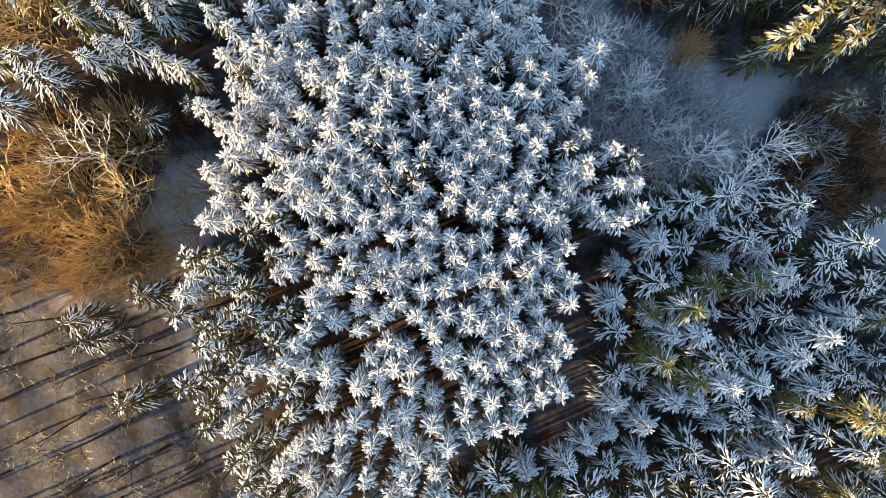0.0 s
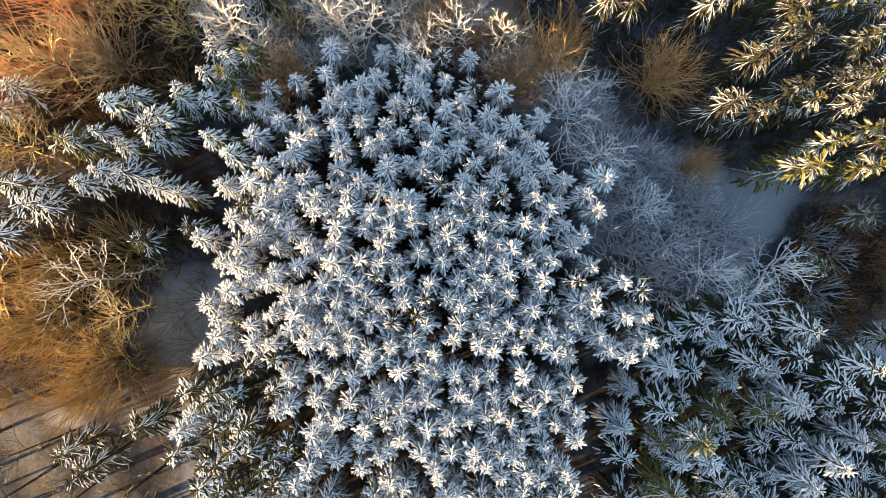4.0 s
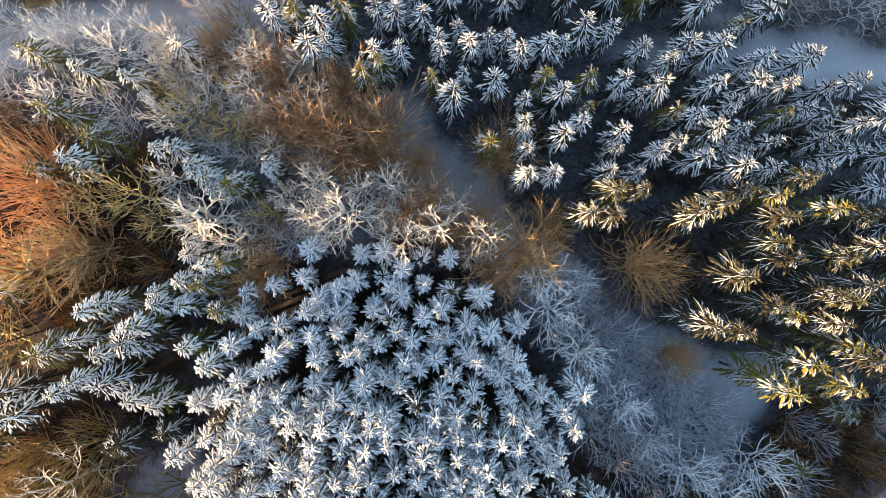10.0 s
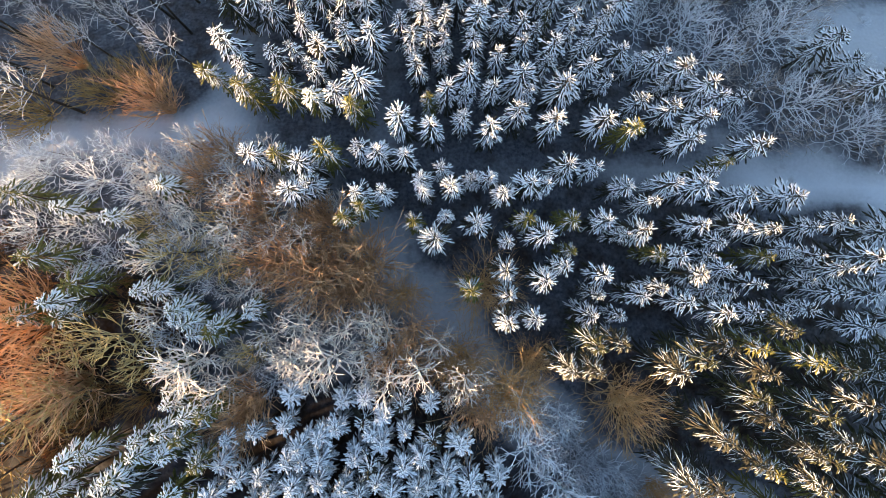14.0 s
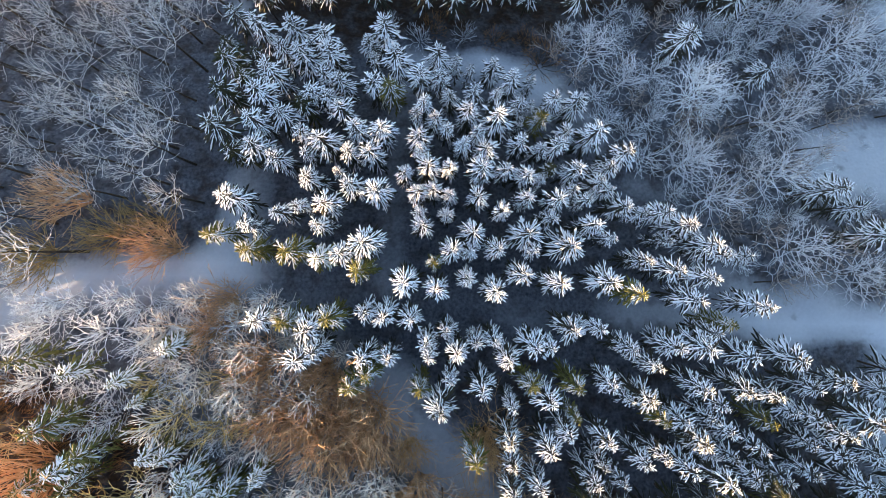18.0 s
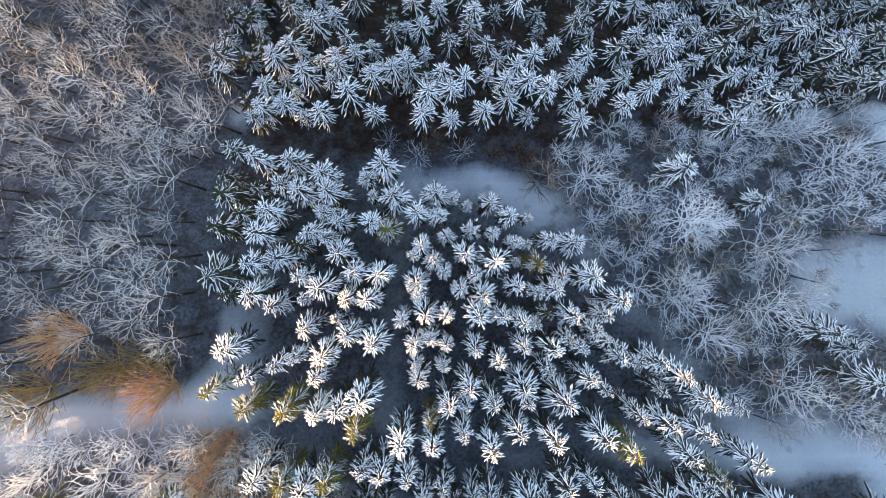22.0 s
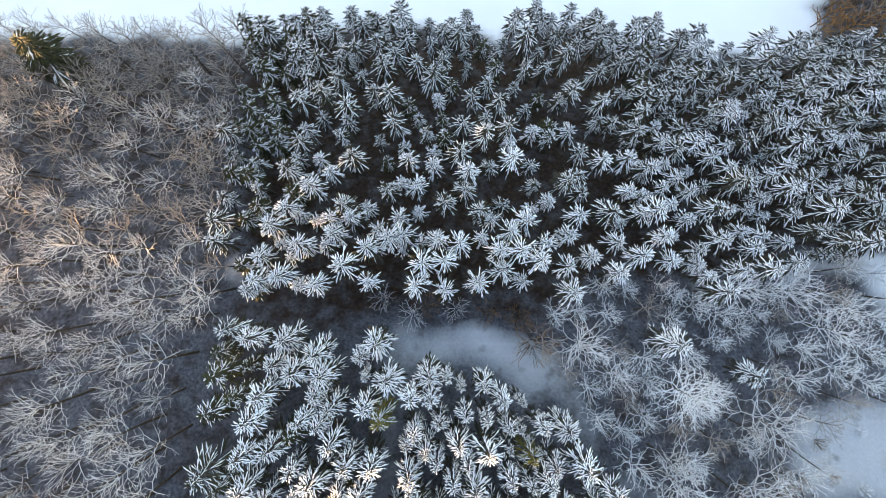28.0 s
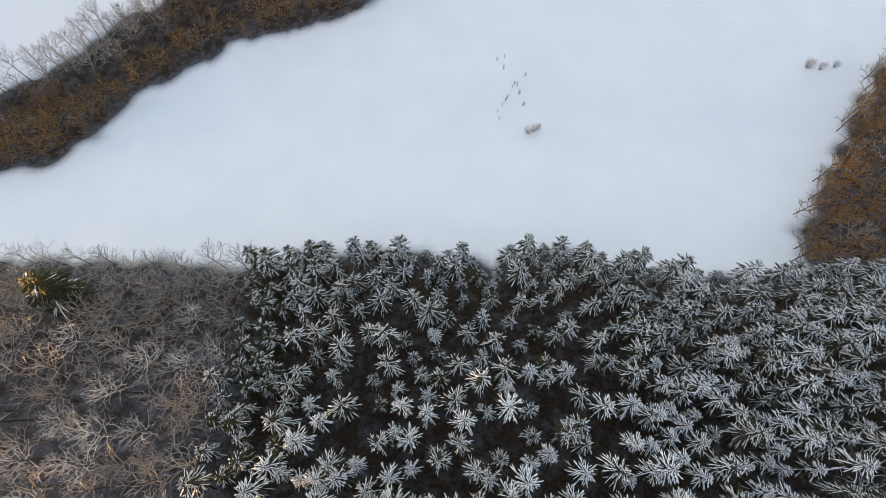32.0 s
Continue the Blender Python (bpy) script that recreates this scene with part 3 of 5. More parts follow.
EAST_TALL = EAST_TALL_A
WEST_LADEN_A = [(-57, 65.6, 2.7), (-25.4, 65.6, 1.6), (-36.9, 65.4, 2.1), (-35, 62.9, 2.1), (-30.4, 62.9, 2.1), (-38.7, 56, 1.6), (-36.8, 53.1, 1.6), (-36.5, 51, 2.3), (-30.3, 49.8, 2.3), (-34, 48.9, 2.6), (-37.2, 46.5, 2.3), (-33.8, 46.1, 2.1), (-42.1, 45.1, 1.9), (-48.4, 43.5, 2.1), (-41.1, 43.1, 2.2), (-37, 43.1, 2.3), (-31.1, 42.4, 2.1), (-51.8, 42.2, 2.4), (-44, 39.9, 2.6), (-46.4, 38.7, 2.1), (-53, 37.7, 2.2), (-36.3, 36.9, 2.4), (-44.6, 36.3, 2.2), (-58.1, 36, 2.1), (-50, 35.8, 2.2), (-32.8, 34.1, 2.4), (-52.2, 31.7, 2.2), (-55.5, 30, 2.2), (-43.6, 29.3, 2.4), (-40.5, 28.3, 2.2)]
WEST_LADEN = WEST_LADEN_A
OLD_STAND_A = [(35.6, 236.6), (29.8, 236.1), (10.4, 234.9), (67.6, 234.6), (52.6, 233.6), (-30.7, 233), (-8.6, 232.9), (43.4, 232.9), (-43.1, 232.5), (-15.6, 232.5), (62.3, 232.3), (-23.5, 232.2), (-0.7, 232.2), (39.3, 231.7), (5.7, 231.6), (23.2, 231.6), (-53.9, 231.1), (47.3, 231.1), (-19.4, 230.3), (-48.2, 230.1), (-37.1, 228.6), (34.9, 227.3), (15.1, 225.9), (-12.7, 225.5), (-44.9, 225.2), (-26.6, 225.1), (46.6, 225), (-6.6, 224.9), (26, 224.7), (40.9, 224.6), (51.3, 224.3), (0.4, 224.2), (-30.8, 222.9), (9.6, 222.7), (4.3, 222.3), (-51.9, 222), (30.5, 222), (-14, 221.5), (18.1, 221.2), (-39.6, 220.6), (36.6, 220.4), (-20.6, 220.2), (61.5, 219), (-34.7, 218.8), (-9.2, 218.8), (51.9, 218.3), (-22.6, 217.3), (17.9, 217.2)]
OLD_STAND_B = [(10.4, 216.8), (-49.1, 216.2), (31.5, 216.1), (45.3, 216), (26.2, 215.8), (2.9, 215.5), (-3, 215.1), (-29.6, 215), (-35.5, 214.8), (-24.4, 214.7), (-11.8, 213.7), (-44.1, 213.5), (63.5, 213.3), (38.8, 212.8), (-38.7, 212.6), (-18.2, 211.6), (5.9, 211), (0.8, 210.7), (15.5, 210.4), (22.8, 209.8), (-31, 209.5), (-22.9, 208.7), (51, 208.7), (30.2, 208.6), (56.2, 208.2), (37.3, 207.1), (60.4, 206.6), (-43.1, 206.1), (33.6, 206), (11.7, 205.6), (44.5, 205.6), (2.4, 205.3), (-13.1, 204.5), (-25.9, 204.2), (-5.3, 204), (-9.5, 203.7), (25.3, 203.7), (17.4, 203.2), (-39.6, 202.7), (55.2, 202.7), (-32.5, 202.1), (3.9, 200.9), (-46.1, 200.8), (-19.7, 200.8), (43.6, 199.5), (58.9, 199.5), (-2.3, 199), (-27.1, 198.9)]
OLD_STAND_C = [(14.4, 198.9), (31.4, 198.9), (47.2, 198.9), (-40.6, 197.6), (-20, 197.5), (8.9, 196.9), (35.4, 196.6), (51.1, 196.5), (-7.6, 196.3), (26.2, 196.2), (19.9, 195.8), (-44.9, 195.1), (-37.3, 194.5), (0, 194.2), (52.8, 194.2), (4.1, 194), (-29, 193.9), (30.2, 193.9), (57.6, 193.6), (-20.9, 193.4), (13.6, 193.1), (-12.1, 192.9), (20.4, 192.2), (-5.2, 190.9), (-30.6, 190.8), (-37.2, 190.5), (38.1, 190.2), (2.2, 189.5), (48.9, 188.7), (58.6, 188.1), (8.2, 187.9), (43.2, 187.8), (-10, 187.2), (55, 187.2), (-46.1, 187.1), (-31.3, 186.9), (20.5, 186.9), (-25.9, 186.7), (26, 186.7), (-4.3, 186.3), (-17.3, 185.8), (15.5, 185.8), (53.3, 185.6), (-40.6, 185.1), (1.7, 185), (61.2, 184.4), (36, 184.1), (10.2, 183.5)]
OLD_STAND_D = [(73.2, 183.3), (-22.1, 182.7), (-31.1, 182.5), (67.6, 182.4), (-41.9, 182.1), (32.5, 181.8), (-5.3, 181.1), (25.7, 180.8), (48.2, 180.2), (-1.4, 179.8), (37.5, 179.8), (52.7, 179.7), (9.5, 178.8), (-38.6, 178.7), (-25.3, 178.4), (-8.2, 178.2), (-30.7, 177.5), (29.3, 177.4), (58.2, 177.1), (71.5, 176.2), (4.5, 175.9), (65.9, 175.9), (-45.6, 175.8), (17.7, 175.6), (25.3, 175.2), (42.8, 175.1), (53, 174.8), (49.8, 174.7), (-17.3, 174.5), (12.7, 174.2), (35.5, 174.2), (-12.9, 174), (-38.1, 173.9), (62.1, 173.8), (-1.1, 173.6), (-30.7, 173.4), (46.2, 172.5), (23.2, 172.4), (-5.3, 172.2), (15.1, 172.2), (-27.9, 171.8), (-15.7, 171.3), (-41.2, 171.2), (-20.6, 171.2), (-24.2, 171), (-45.2, 169.8), (19.3, 169.7), (57.7, 169.6)]
OLD_STAND_E = [(-10, 169.5), (53.9, 169.5), (-32.3, 168.9), (32.4, 168.8), (43.5, 167.9), (-3.8, 167.7), (13.1, 167.6), (-18.8, 167.4), (3.4, 167.3), (-7.4, 167), (27.8, 166.8), (-0.1, 166.6), (62.3, 166.5), (8.3, 166.2), (21, 165.3), (-31, 165.2), (48.5, 164.9), (-20.8, 164.8), (-25, 164.7), (-4.2, 164.6), (16.7, 164.6), (-11.3, 164.4), (36.1, 163.9), (55.3, 163.8), (61.4, 163.3), (25, 163), (-28.6, 162.2), (5.3, 162.2), (-33.2, 162.1), (31.6, 162), (0.1, 161.1), (-15.6, 160.7), (42.3, 160.4), (17.1, 160.4), (63.7, 160.4), (-39.3, 160.1), (21.8, 158.2), (-28.9, 158.1), (11.8, 157.9), (-10.7, 157.4), (65.8, 156.9), (-33.3, 156.8), (-21.9, 156.5), (-0.8, 156.5), (-25.8, 156.4), (5.5, 156.1), (32.1, 156.1), (-35.3, 155.1)]
OLD_STAND = OLD_STAND_A + OLD_STAND_B + OLD_STAND_C + OLD_STAND_D + OLD_STAND_E
W_SPRUCE = [(-64.5, 29.5), (-67.2, 21.5), (-61.9, 25.9), (-56.9, 36.0), (-48.5, 31.3), (-44.3, 37.8), (-55.0, -14.0), (-46.6, -7.2), (-49.3, -24.2), (-58.3, -11.4)]
NW_FAR = [(-40.9, 85.6, 2.6), (-57, 81.3, 2.6), (-59, 73, 3.1), (-52.3, 68.9, 2.7), (-64.1, 82.9, 2.6), (-49.1, 80.1, 2), (-46.1, 76.2, 1.6), (-43.5, 68.2, 2), (-40.4, 67.8, 2), (-36.1, 63.7, 2.3), (-34.2, 61.2, 1.8), (-30.8, 61.6, 2.2), (-25.8, 64.6, 1.8), (-60.6, 64.1, 2.3), (-54.5, 64.2, 2.2)]
WARM_AT = [(-21.1, 91.3, 2.4), (-16.7, 85.7, 2.2), (-17.3, 88.7, 2.2), (-9.7, 85.4, 2.2), (-7.8, 82.4, 2.2), (-10.8, 80.6, 2.2), (-5.7, 84.5, 2.5)]
NE_SPRUCE = [(52.6, 146.2), (69.6, 140.0), (76.3, 114.9), (81.1, 111.9), (82.7, 106.2)]
STAR = [(-5.5, 58.3)]
ORANGE = [(-1.3, 67.4, 2.6), (12.4, 69.1, 4.1), (8.3, 56.7, 3.6), (21.0, 56.4, 3.0), (16.4, 51.3, 5.8), (42.8, 34.5, 2.5), (36.8, 49.6, 5.6)]
TAN = [(-39.1, 74.3, 5.3), (-45, 79.2, 3.8), (-33.5, 72.5, 4.3), (-47.7, 60.1, 6.1), (-54, 58.2, 5.1), (-42.7, 55.5, 4.6), (-26.1, 58.5, 3.7), (-28.7, 71.8, 3.3), (-33.1, 79.8, 3.4)]
RUSSETS = [(-26.6, 81.7, 4.4), (-16.9, 80.9, 3.4), (-24.5, 72.5, 4.3), (-16.9, 69.9, 5.3), (-7.7, 72.7, 4.7), (-7.5, 68.2, 2.9)] + [(-63.5, 62.4, 6.3), (-67.0, 47.9, 5.7), (-57.9, 51.8, 5.7), (0.3, 61.2, 3.4)]
PALE = [(-35.7, 55.1, 4.3), (-17.7, 63.3, 4.6), (-11.1, 61.7, 3.8), (-23.2, 60.6, 3.4), (-19.2, 57.2, 3.8), (-27.9, 76, 3.4), (-38.9, 81.4, 3.5)]
FROST_WEST = [(-40, 88.1, 4.6), (-55.6, 86.8, 5.1), (-50.1, 90.8, 4.1), (-33.1, 88.2, 4.1), (-58.6, 71.6, 3.9), (-52.7, 71.7, 3.9), (-28.6, 93.2, 3.1), (-66.5, 87.6, 4.1)]
FROSTBIG = [(55.3, 136.1, 8.9), (72.1, 130.8, 8.3), (51.0, 119.5, 8.4), (56.3, 113.5, 6.7), (67.9, 117.7, 7.9), (70.6, 103.9, 8.5), (80.4, 99.2, 6.5), (35.2, 145.2, 6.9), (41.4, 139.3, 5.6), (71.3, 157.1, 7.3), (85.8, 157.8, 9.9), (91.8, 149.7, 7.2)]
BROWN = [(25.3, 144.4, 5.2)]
FROSTC = [(-34.8, 56.7, 7.6), (-15.9, 64.7, 8.2), (-23.7, 65.6, 5.8), (-12.0, 57.0, 5.7), (-29.8, 53.0, 4.7), (-38.3, 83.6, 8.8), (-19.6, 57.9, 4.3), (1.4, 55.2, 4.8), (20.5, 42.1, 6.7), (25.4, 35.5, 6.6), (32.1, 27.0, 5.7), (18.7, 47.8, 5.7), (49.9, 10.6, 10.5), (43.9, 15.6, 6.7), (55.6, 16.5, 7.7), (36.9, 20.4, 4.3), (26.3, 46.9, 4.3)]
GOLDW = [(-54.5, 18.5, 8.7), (-66.2, 17.5, 9.7), (-70.0, 6.9, 10.6), (-56.5, 1.1, 7.7), (-60.0, -3.8, 4.8), (-72.9, 13.6, 7.7), (-63.3, 8.8, 7.7), (-51.6, 9.8, 4.8)]
NWOR = [(-51.3, 106.4, 5.6), (-59.1, 104.3, 5.1), (-66.8, 111.0, 4.2), (-71.4, 100.2, 6.0), (-47.6, 101.5, 4.0)]



# ---- mesh helpers ----
class Shape:
    def __init__(self):
        self.v, self.f = [], []

    def mesh(self, name, mat, smooth=False):
        me = bpy.data.meshes.new(name)
        me.from_pydata(self.v, [], self.f)
        me.materials.append(mat)
        if smooth:
            me.polygons.foreach_set("use_smooth", np.ones(len(me.polygons), bool))
        return me

    def tube(self, pts, radii, sides=4, cap=False):
        """A tapered tube along pts; a last radius of 0 ends in a point."""
        start = len(self.v)
        n = len(pts)
        for i, (p, r) in enumerate(zip(pts, radii)):
            d = (pts[min(i + 1, n - 1)] - pts[max(i - 1, 0)]).normalized()
            a = d.orthogonal().normalized()
            b = d.cross(a)
            if r == 0:
                self.v.append(tuple(p))
                break
            for k in range(sides):
                w = 2 * math.pi * k / sides
                self.v.append(tuple(p + a * (r * math.cos(w)) + b * (r * math.sin(w))))
        rings = n - 1 if radii[-1] == 0 else n
        for i in range(rings - 1):
            for k in range(sides):
                q = start + i * sides
                self.f.append((q + k, q + (k + 1) % sides, q + sides + (k + 1) % sides, q + sides + k))
        if radii[-1] == 0:
            q = start + (rings - 1) * sides
            for k in range(sides):
                self.f.append((q + k, q + (k + 1) % sides, start + rings * sides))
        elif cap:
            self.f.append(tuple(start + (rings - 1) * sides + k for k in range(sides)))

    def frond(self, pts, widths, sag, lift=0.0):
        """A roof-shaped frond: a ridge along pts and two flanks that hang down beside it."""
        start = len(self.v)
        n = len(pts)
        up = Vector((0, 0, 1))
        for i, (p, w) in enumerate(zip(pts, widths)):
            d = pts[min(i + 1, n - 1)] - pts[max(i - 1, 0)]
            side = d.cross(up)
            side = side.normalized() if side.length > 1e-6 else Vector((1, 0, 0))
            q = p + up * lift
            self.v.append(tuple(q))
            self.v.append(tuple(q + side * w - up * (sag * w)))
            self.v.append(tuple(q - side * w - up * (sag * w)))
        for i in range(n - 1):
            a, b = start + 3 * i, start + 3 * i + 3
            if widths[i + 1] == 0:
                self.f += [(a, a + 1, b), (a, b, a + 2)]
            elif widths[i] == 0:
                self.f += [(a, b + 1, b), (a, b, b + 2)]
            else:
                self.f += [(a, a + 1, b + 1, b), (a, b, b + 2, a + 2)]


def spruce_meshes(name, height, radius, whorls, per, snow=0.9, bare_top=0.0, needle=None, snow_mat=None, forks=2, droop=0.3, depth=0.72, finger=1.0, cover=1.0, sag=0.35, seed=0):
    """Trunk, needled crown and the snow that lies on its branches."""
    r = random.Random(seed)
    trunk, crown, load = Shape(), Shape(), Shape()
    lean = Vector((r.uniform(-0.02, 0.02), r.uniform(-0.02, 0.02), 1))
    trunk.tube([lean * (height * s) for s in (-0.03, 0.05, 0.5, 0.985)], [height * 0.014, height * 0.011, height * 0.007, 0.02], 6)
    for i in range(whorls):
        f = i / (whorls - 1)
        below = 0.25 + (height * depth - 0.25) * f ** 1.45
        z = height - below
        reach = radius * (0.14 + 0.86 * min(1, below / (1.25 * radius)) ** 0.72) * (1.0 if f < 0.7 else 0.92)
        top, low = f < 0.2, f > 0.72
        count = round(per * (0.6 if top else 0.75 if low else 1.0))
        spin = r.uniform(0, 6.28)
        for k in range(count):
            az = spin + 6.283 * k / count + r.uniform(-0.26, 0.26)
            L = reach * r.uniform(0.62, 1.24)
            zz = z + r.uniform(-0.5, 0.5) * (0.3 + 0.6 * f)
            rise = 0.75 - 0.8 * min(1, f * 1.3)
            d = Vector((math.cos(az), math.sin(az), 0))
            bend = Vector((-d.y, d.x, 0)) * r.uniform(-0.2, 0.2)

            def at(s):
                return lean * zz + (d + bend * s) * (L * s) + Vector((0, 0, L * (rise * s - (droop + 0.3 * f) * s * s)))
            w = (0.027 * finger * L + 0.048) * r.uniform(0.75, 1.25)
            crown.frond([at(s) for s in (0.02, 0.5, 0.86, 1.02)], [0, w * 1.75, w * 1.5, 0], 0.9)
            laden = r.random() < snow * (1.0 if f < 0.45 else 1.45 - f) and not (f < bare_top)
            if laden:
                a = r.uniform(0.1, 0.22)
                c = w * cover * (1.15 - 0.35 * f)
                load.frond([at(a), at(0.42), at(0.56), at(0.84), at(1.0)], [0, c * r.uniform(0.8, 1.1), c * 0.62, c * r.uniform(0.85, 1.2), 0], sag, 0.06 + 0.02 * L)
            if not top:
                for j in range(forks):
                    s0 = r.uniform(0.3, 0.62)
                    sgn = 1 if j % 2 else -1
                    b0 = at(s0)
                    ang = az + sgn * r.uniform(0.35, 0.62)
                    l2 = L * (1.06 - s0) * r.uniform(0.6, 0.95)
                    e = Vector((math.cos(ang), math.sin(ang), 0)) * l2
                    tip = b0 + e - Vector((0, 0, l2 * (0.2 + 0.35 * f)))
                    mid = b0 + e * 0.6 - Vector((0, 0, l2 * 0.06))
                    if laden and r.random() < 0.9:
                        load.frond([b0 + e * 0.1, mid, tip.lerp(mid, 0.04)], [0, w * 0.78 * cover, 0], sag, 0.07)
                    else:
                        crown.frond([b0, mid, tip], [0, w * 1.1, 0], 0.8)
    # leading shoot
    crown.tube([lean * (height * s) for s in (0.93, 0.97, 1.02)], [0.1, 0.07, 0], 4)
    if bare_top == 0:
        load.tube([lean * (height * s) for s in (0.965, 0.99, 1.022)], [0.12, 0.1, 0], 4)
    return [("trunk", trunk.mesh(name + "_trunk", BARK)), ("crown", crown.mesh(name + "_crown", needle or NEEDLE)),
            ("snow_cover", load.mesh(name + "_snow", snow_mat or SNOW))]


def grow(limb, fine, p, d, length, r0, depth, r, spread, lift, split):
    """One crooked piece of a branch, then its forks; the last forks end in points."""
    up = Vector((0, 0, lift))
    v = Vector((r.gauss(0, 1), r.gauss(0, 1), r.gauss(0, 0.7)))
    mid = p + d * (length * 0.5) + v * (length * 0.05)
    d2 = (d + v * 0.16 + up * 0.4).normalized()
    tip = mid + d2 * (length * 0.5)
    to = limb if depth > split else fine
    if depth == 0:
        to.tube([p, tip], [r0, 0], 3)
        return
    if depth > split:
        to.tube([p, mid, tip], [r0, r0 * 0.9, r0 * 0.78], 3)
    else:
        to.tube([p, tip], [r0, r0 * 0.78], 3)
    side = d2.orthogonal().normalized()
    side.rotate(Matrix.Rotation(r.uniform(0, 6.283), 3, d2))
    for sgn in (1, -1):
        e = (d2 + side * (sgn * r.uniform(0.55, 1.25) * spread) + up).normalized()
        grow(limb, fine, tip, e, length * r.uniform(0.66, 0.92), r0 * 0.78, depth - 1, r, spread, lift, split)


def bare_tree_meshes(name, height, radius, bark, twig, limbs=8, depth=4, fork=0.38, thick=0.1, spread=0.62, lift=0.12, limb_mat=None, seed=0):
    """A leafless broad-leaved tree: trunk, limbs that fork again and again, and twigs."""
    r = random.Random(seed)
    trunk, limb, fine = Shape(), Shape(), Shape()
    lean = Vector((r.uniform(-0.09, 0.09), r.uniform(-0.09, 0.09), 1))
    tr = height * 0.011
    levels = (-0.03, 0.3, 0.55, 0.8)
    axis = [lean * (height * s) + Vector((r.uniform(-1, 1), r.uniform(-1, 1), 0)) * (height * 0.014 * s) for s in levels]
    trunk.tube(axis, [tr * 1.3, tr, tr * 0.75, tr * 0.4], 6)
    reach = sum(0.79 ** k for k in range(depth + 1)) * 0.86
    for i in range(limbs):
        s = fork + (0.8 - fork) * (i + r.random()) / limbs
        k = 0 if s < 0.3 else 1 if s < 0.55 else 2
        p = axis[k].lerp(axis[k + 1], (s - levels[k]) / (levels[k + 1] - levels[k]))
        az = i * 2.4 + r.uniform(-0.4, 0.4)
        d = Vector((math.cos(az), math.sin(az), 0.35 + 1.1 * (s - fork) / (0.8 - fork))).normalized()
        grow(limb, fine, p, d, radius / reach * r.uniform(0.85, 1.15), thick, depth, r, spread, lift, depth - 3)
    grow(limb, fine, axis[-1], lean.normalized(), radius / reach * 0.8, thick, depth, r, spread * 1.2, lift, depth - 3)
    return [("trunk", trunk.mesh(name + "_trunk", bark)), ("branchwork", limb.mesh(name + "_limbs", limb_mat or bark)), ("twig_spray", fine.mesh(name + "_twigs", twig))]


def bush_meshes(name, height, radius, bark, twig, stems=12, depth=3, thick=0.05, spread=0.5, seed=0):
    """A shrub of many stems that fan out from one foot and fork."""
    r = random.Random(seed)
    stem, fine = Shape(), Shape()
    reach = sum(0.79 ** k for k in range(depth + 1)) * 0.9
    for i in range(stems):
        az = i * 2.4 + r.uniform(-0.4, 0.4)
        out = radius * math.sqrt((i + 0.5) / stems)
        foot = Vector((math.cos(az), math.sin(az), 0)) * (0.12 * radius)
        foot.z = -0.1
        d = Vector((math.cos(az) * out, math.sin(az) * out, height * r.uniform(0.8, 1.05) * (1 - 0.4 * (out / radius) ** 2)))
        grow(stem, fine, foot, d.normalized(), d.length / reach, thick, depth, r, spread, 0.08, depth - 2)
    return [("stem_clump", stem.mesh(name + "_stems", bark)), ("twig_spray", fine.mesh(name + "_twigs", twig))]


def spin(x, y, sx, sz, sink=0.0):
    return Matrix.LocRotScale((x, y, float(terrain(x, y)) - sink), Euler((rnd.uniform(-0.02, 0.02), rnd.uniform(-0.02, 0.02), rnd.uniform(0, 6.283))), (sx, sx, sz))


STUFF = ("snow_cover", "branchwork", "twig_spray", "stem_clump", "crown")


def plant(name, parts, m, label, category, group):
    ob = new(name)
    ob.matrix_basis = m
    tagged(ob, label, category, group)
    for pname, me in parts:
        p = new(pname, me)
        p.parent = ob
        if pname in STUFF:
            p["kind"] = "stuff"
    return ob


def joined(name, items, label):
    """Many trees that nobody counts, as one object: items are (parts, matrix)."""
    vs, fs, ms, mats, base = [], [], [], [], 0
    for parts, m in items:
        a = np.array(m)
        for _, me in parts:
            mat = me.materials[0]
            if mat not in mats:
                mats.append(mat)
            co = np.empty(len(me.vertices) * 3)
            me.vertices.foreach_get("co", co)
            co = co.reshape(-1, 3) @ a[:3, :3].T + a[:3, 3]
            vs.append(co)
            for p in me.polygons:
                fs.append(tuple(i + base for i in p.vertices))
                ms.append(mats.index(mat))
            base += len(co)
    me = bpy.data.meshes.new(name)
    me.from_pydata(np.concatenate(vs).tolist(), [], fs)
    for mat in mats:
        me.materials.append(mat)
    me.polygons.foreach_set("material_index", np.array(ms, np.int32))
    return tagged(new(name, me), label, "trees", kind="stuff")


def fill(poly, gap, taken, keep=1.0, tries=9000, avoid=()):
    """Loose planting inside an outline, no two closer than gap."""
    xs, ys = [p[0] for p in poly], [p[1] for p in poly]
    pts = []
    cx = rng.uniform(min(xs), max(xs), tries)
    cy = rng.uniform(min(ys), max(ys), tries)
    ok = inside(cx, cy, poly)
    for line, width in avoid:
        ok &= along(cx, cy, line) > width
    have = [tuple(t[:2]) for t in taken]
    for x, y in zip(cx[ok], cy[ok]):
        arr = np.array(have) if have else np.empty((0, 2))
        if len(arr) == 0 or np.min(np.hypot(arr[:, 0] - x, arr[:, 1] - y)) > gap:
            have.append((x, y))
            if rng.random() < keep:
                pts.append((float(x), float(y)))
    return pts


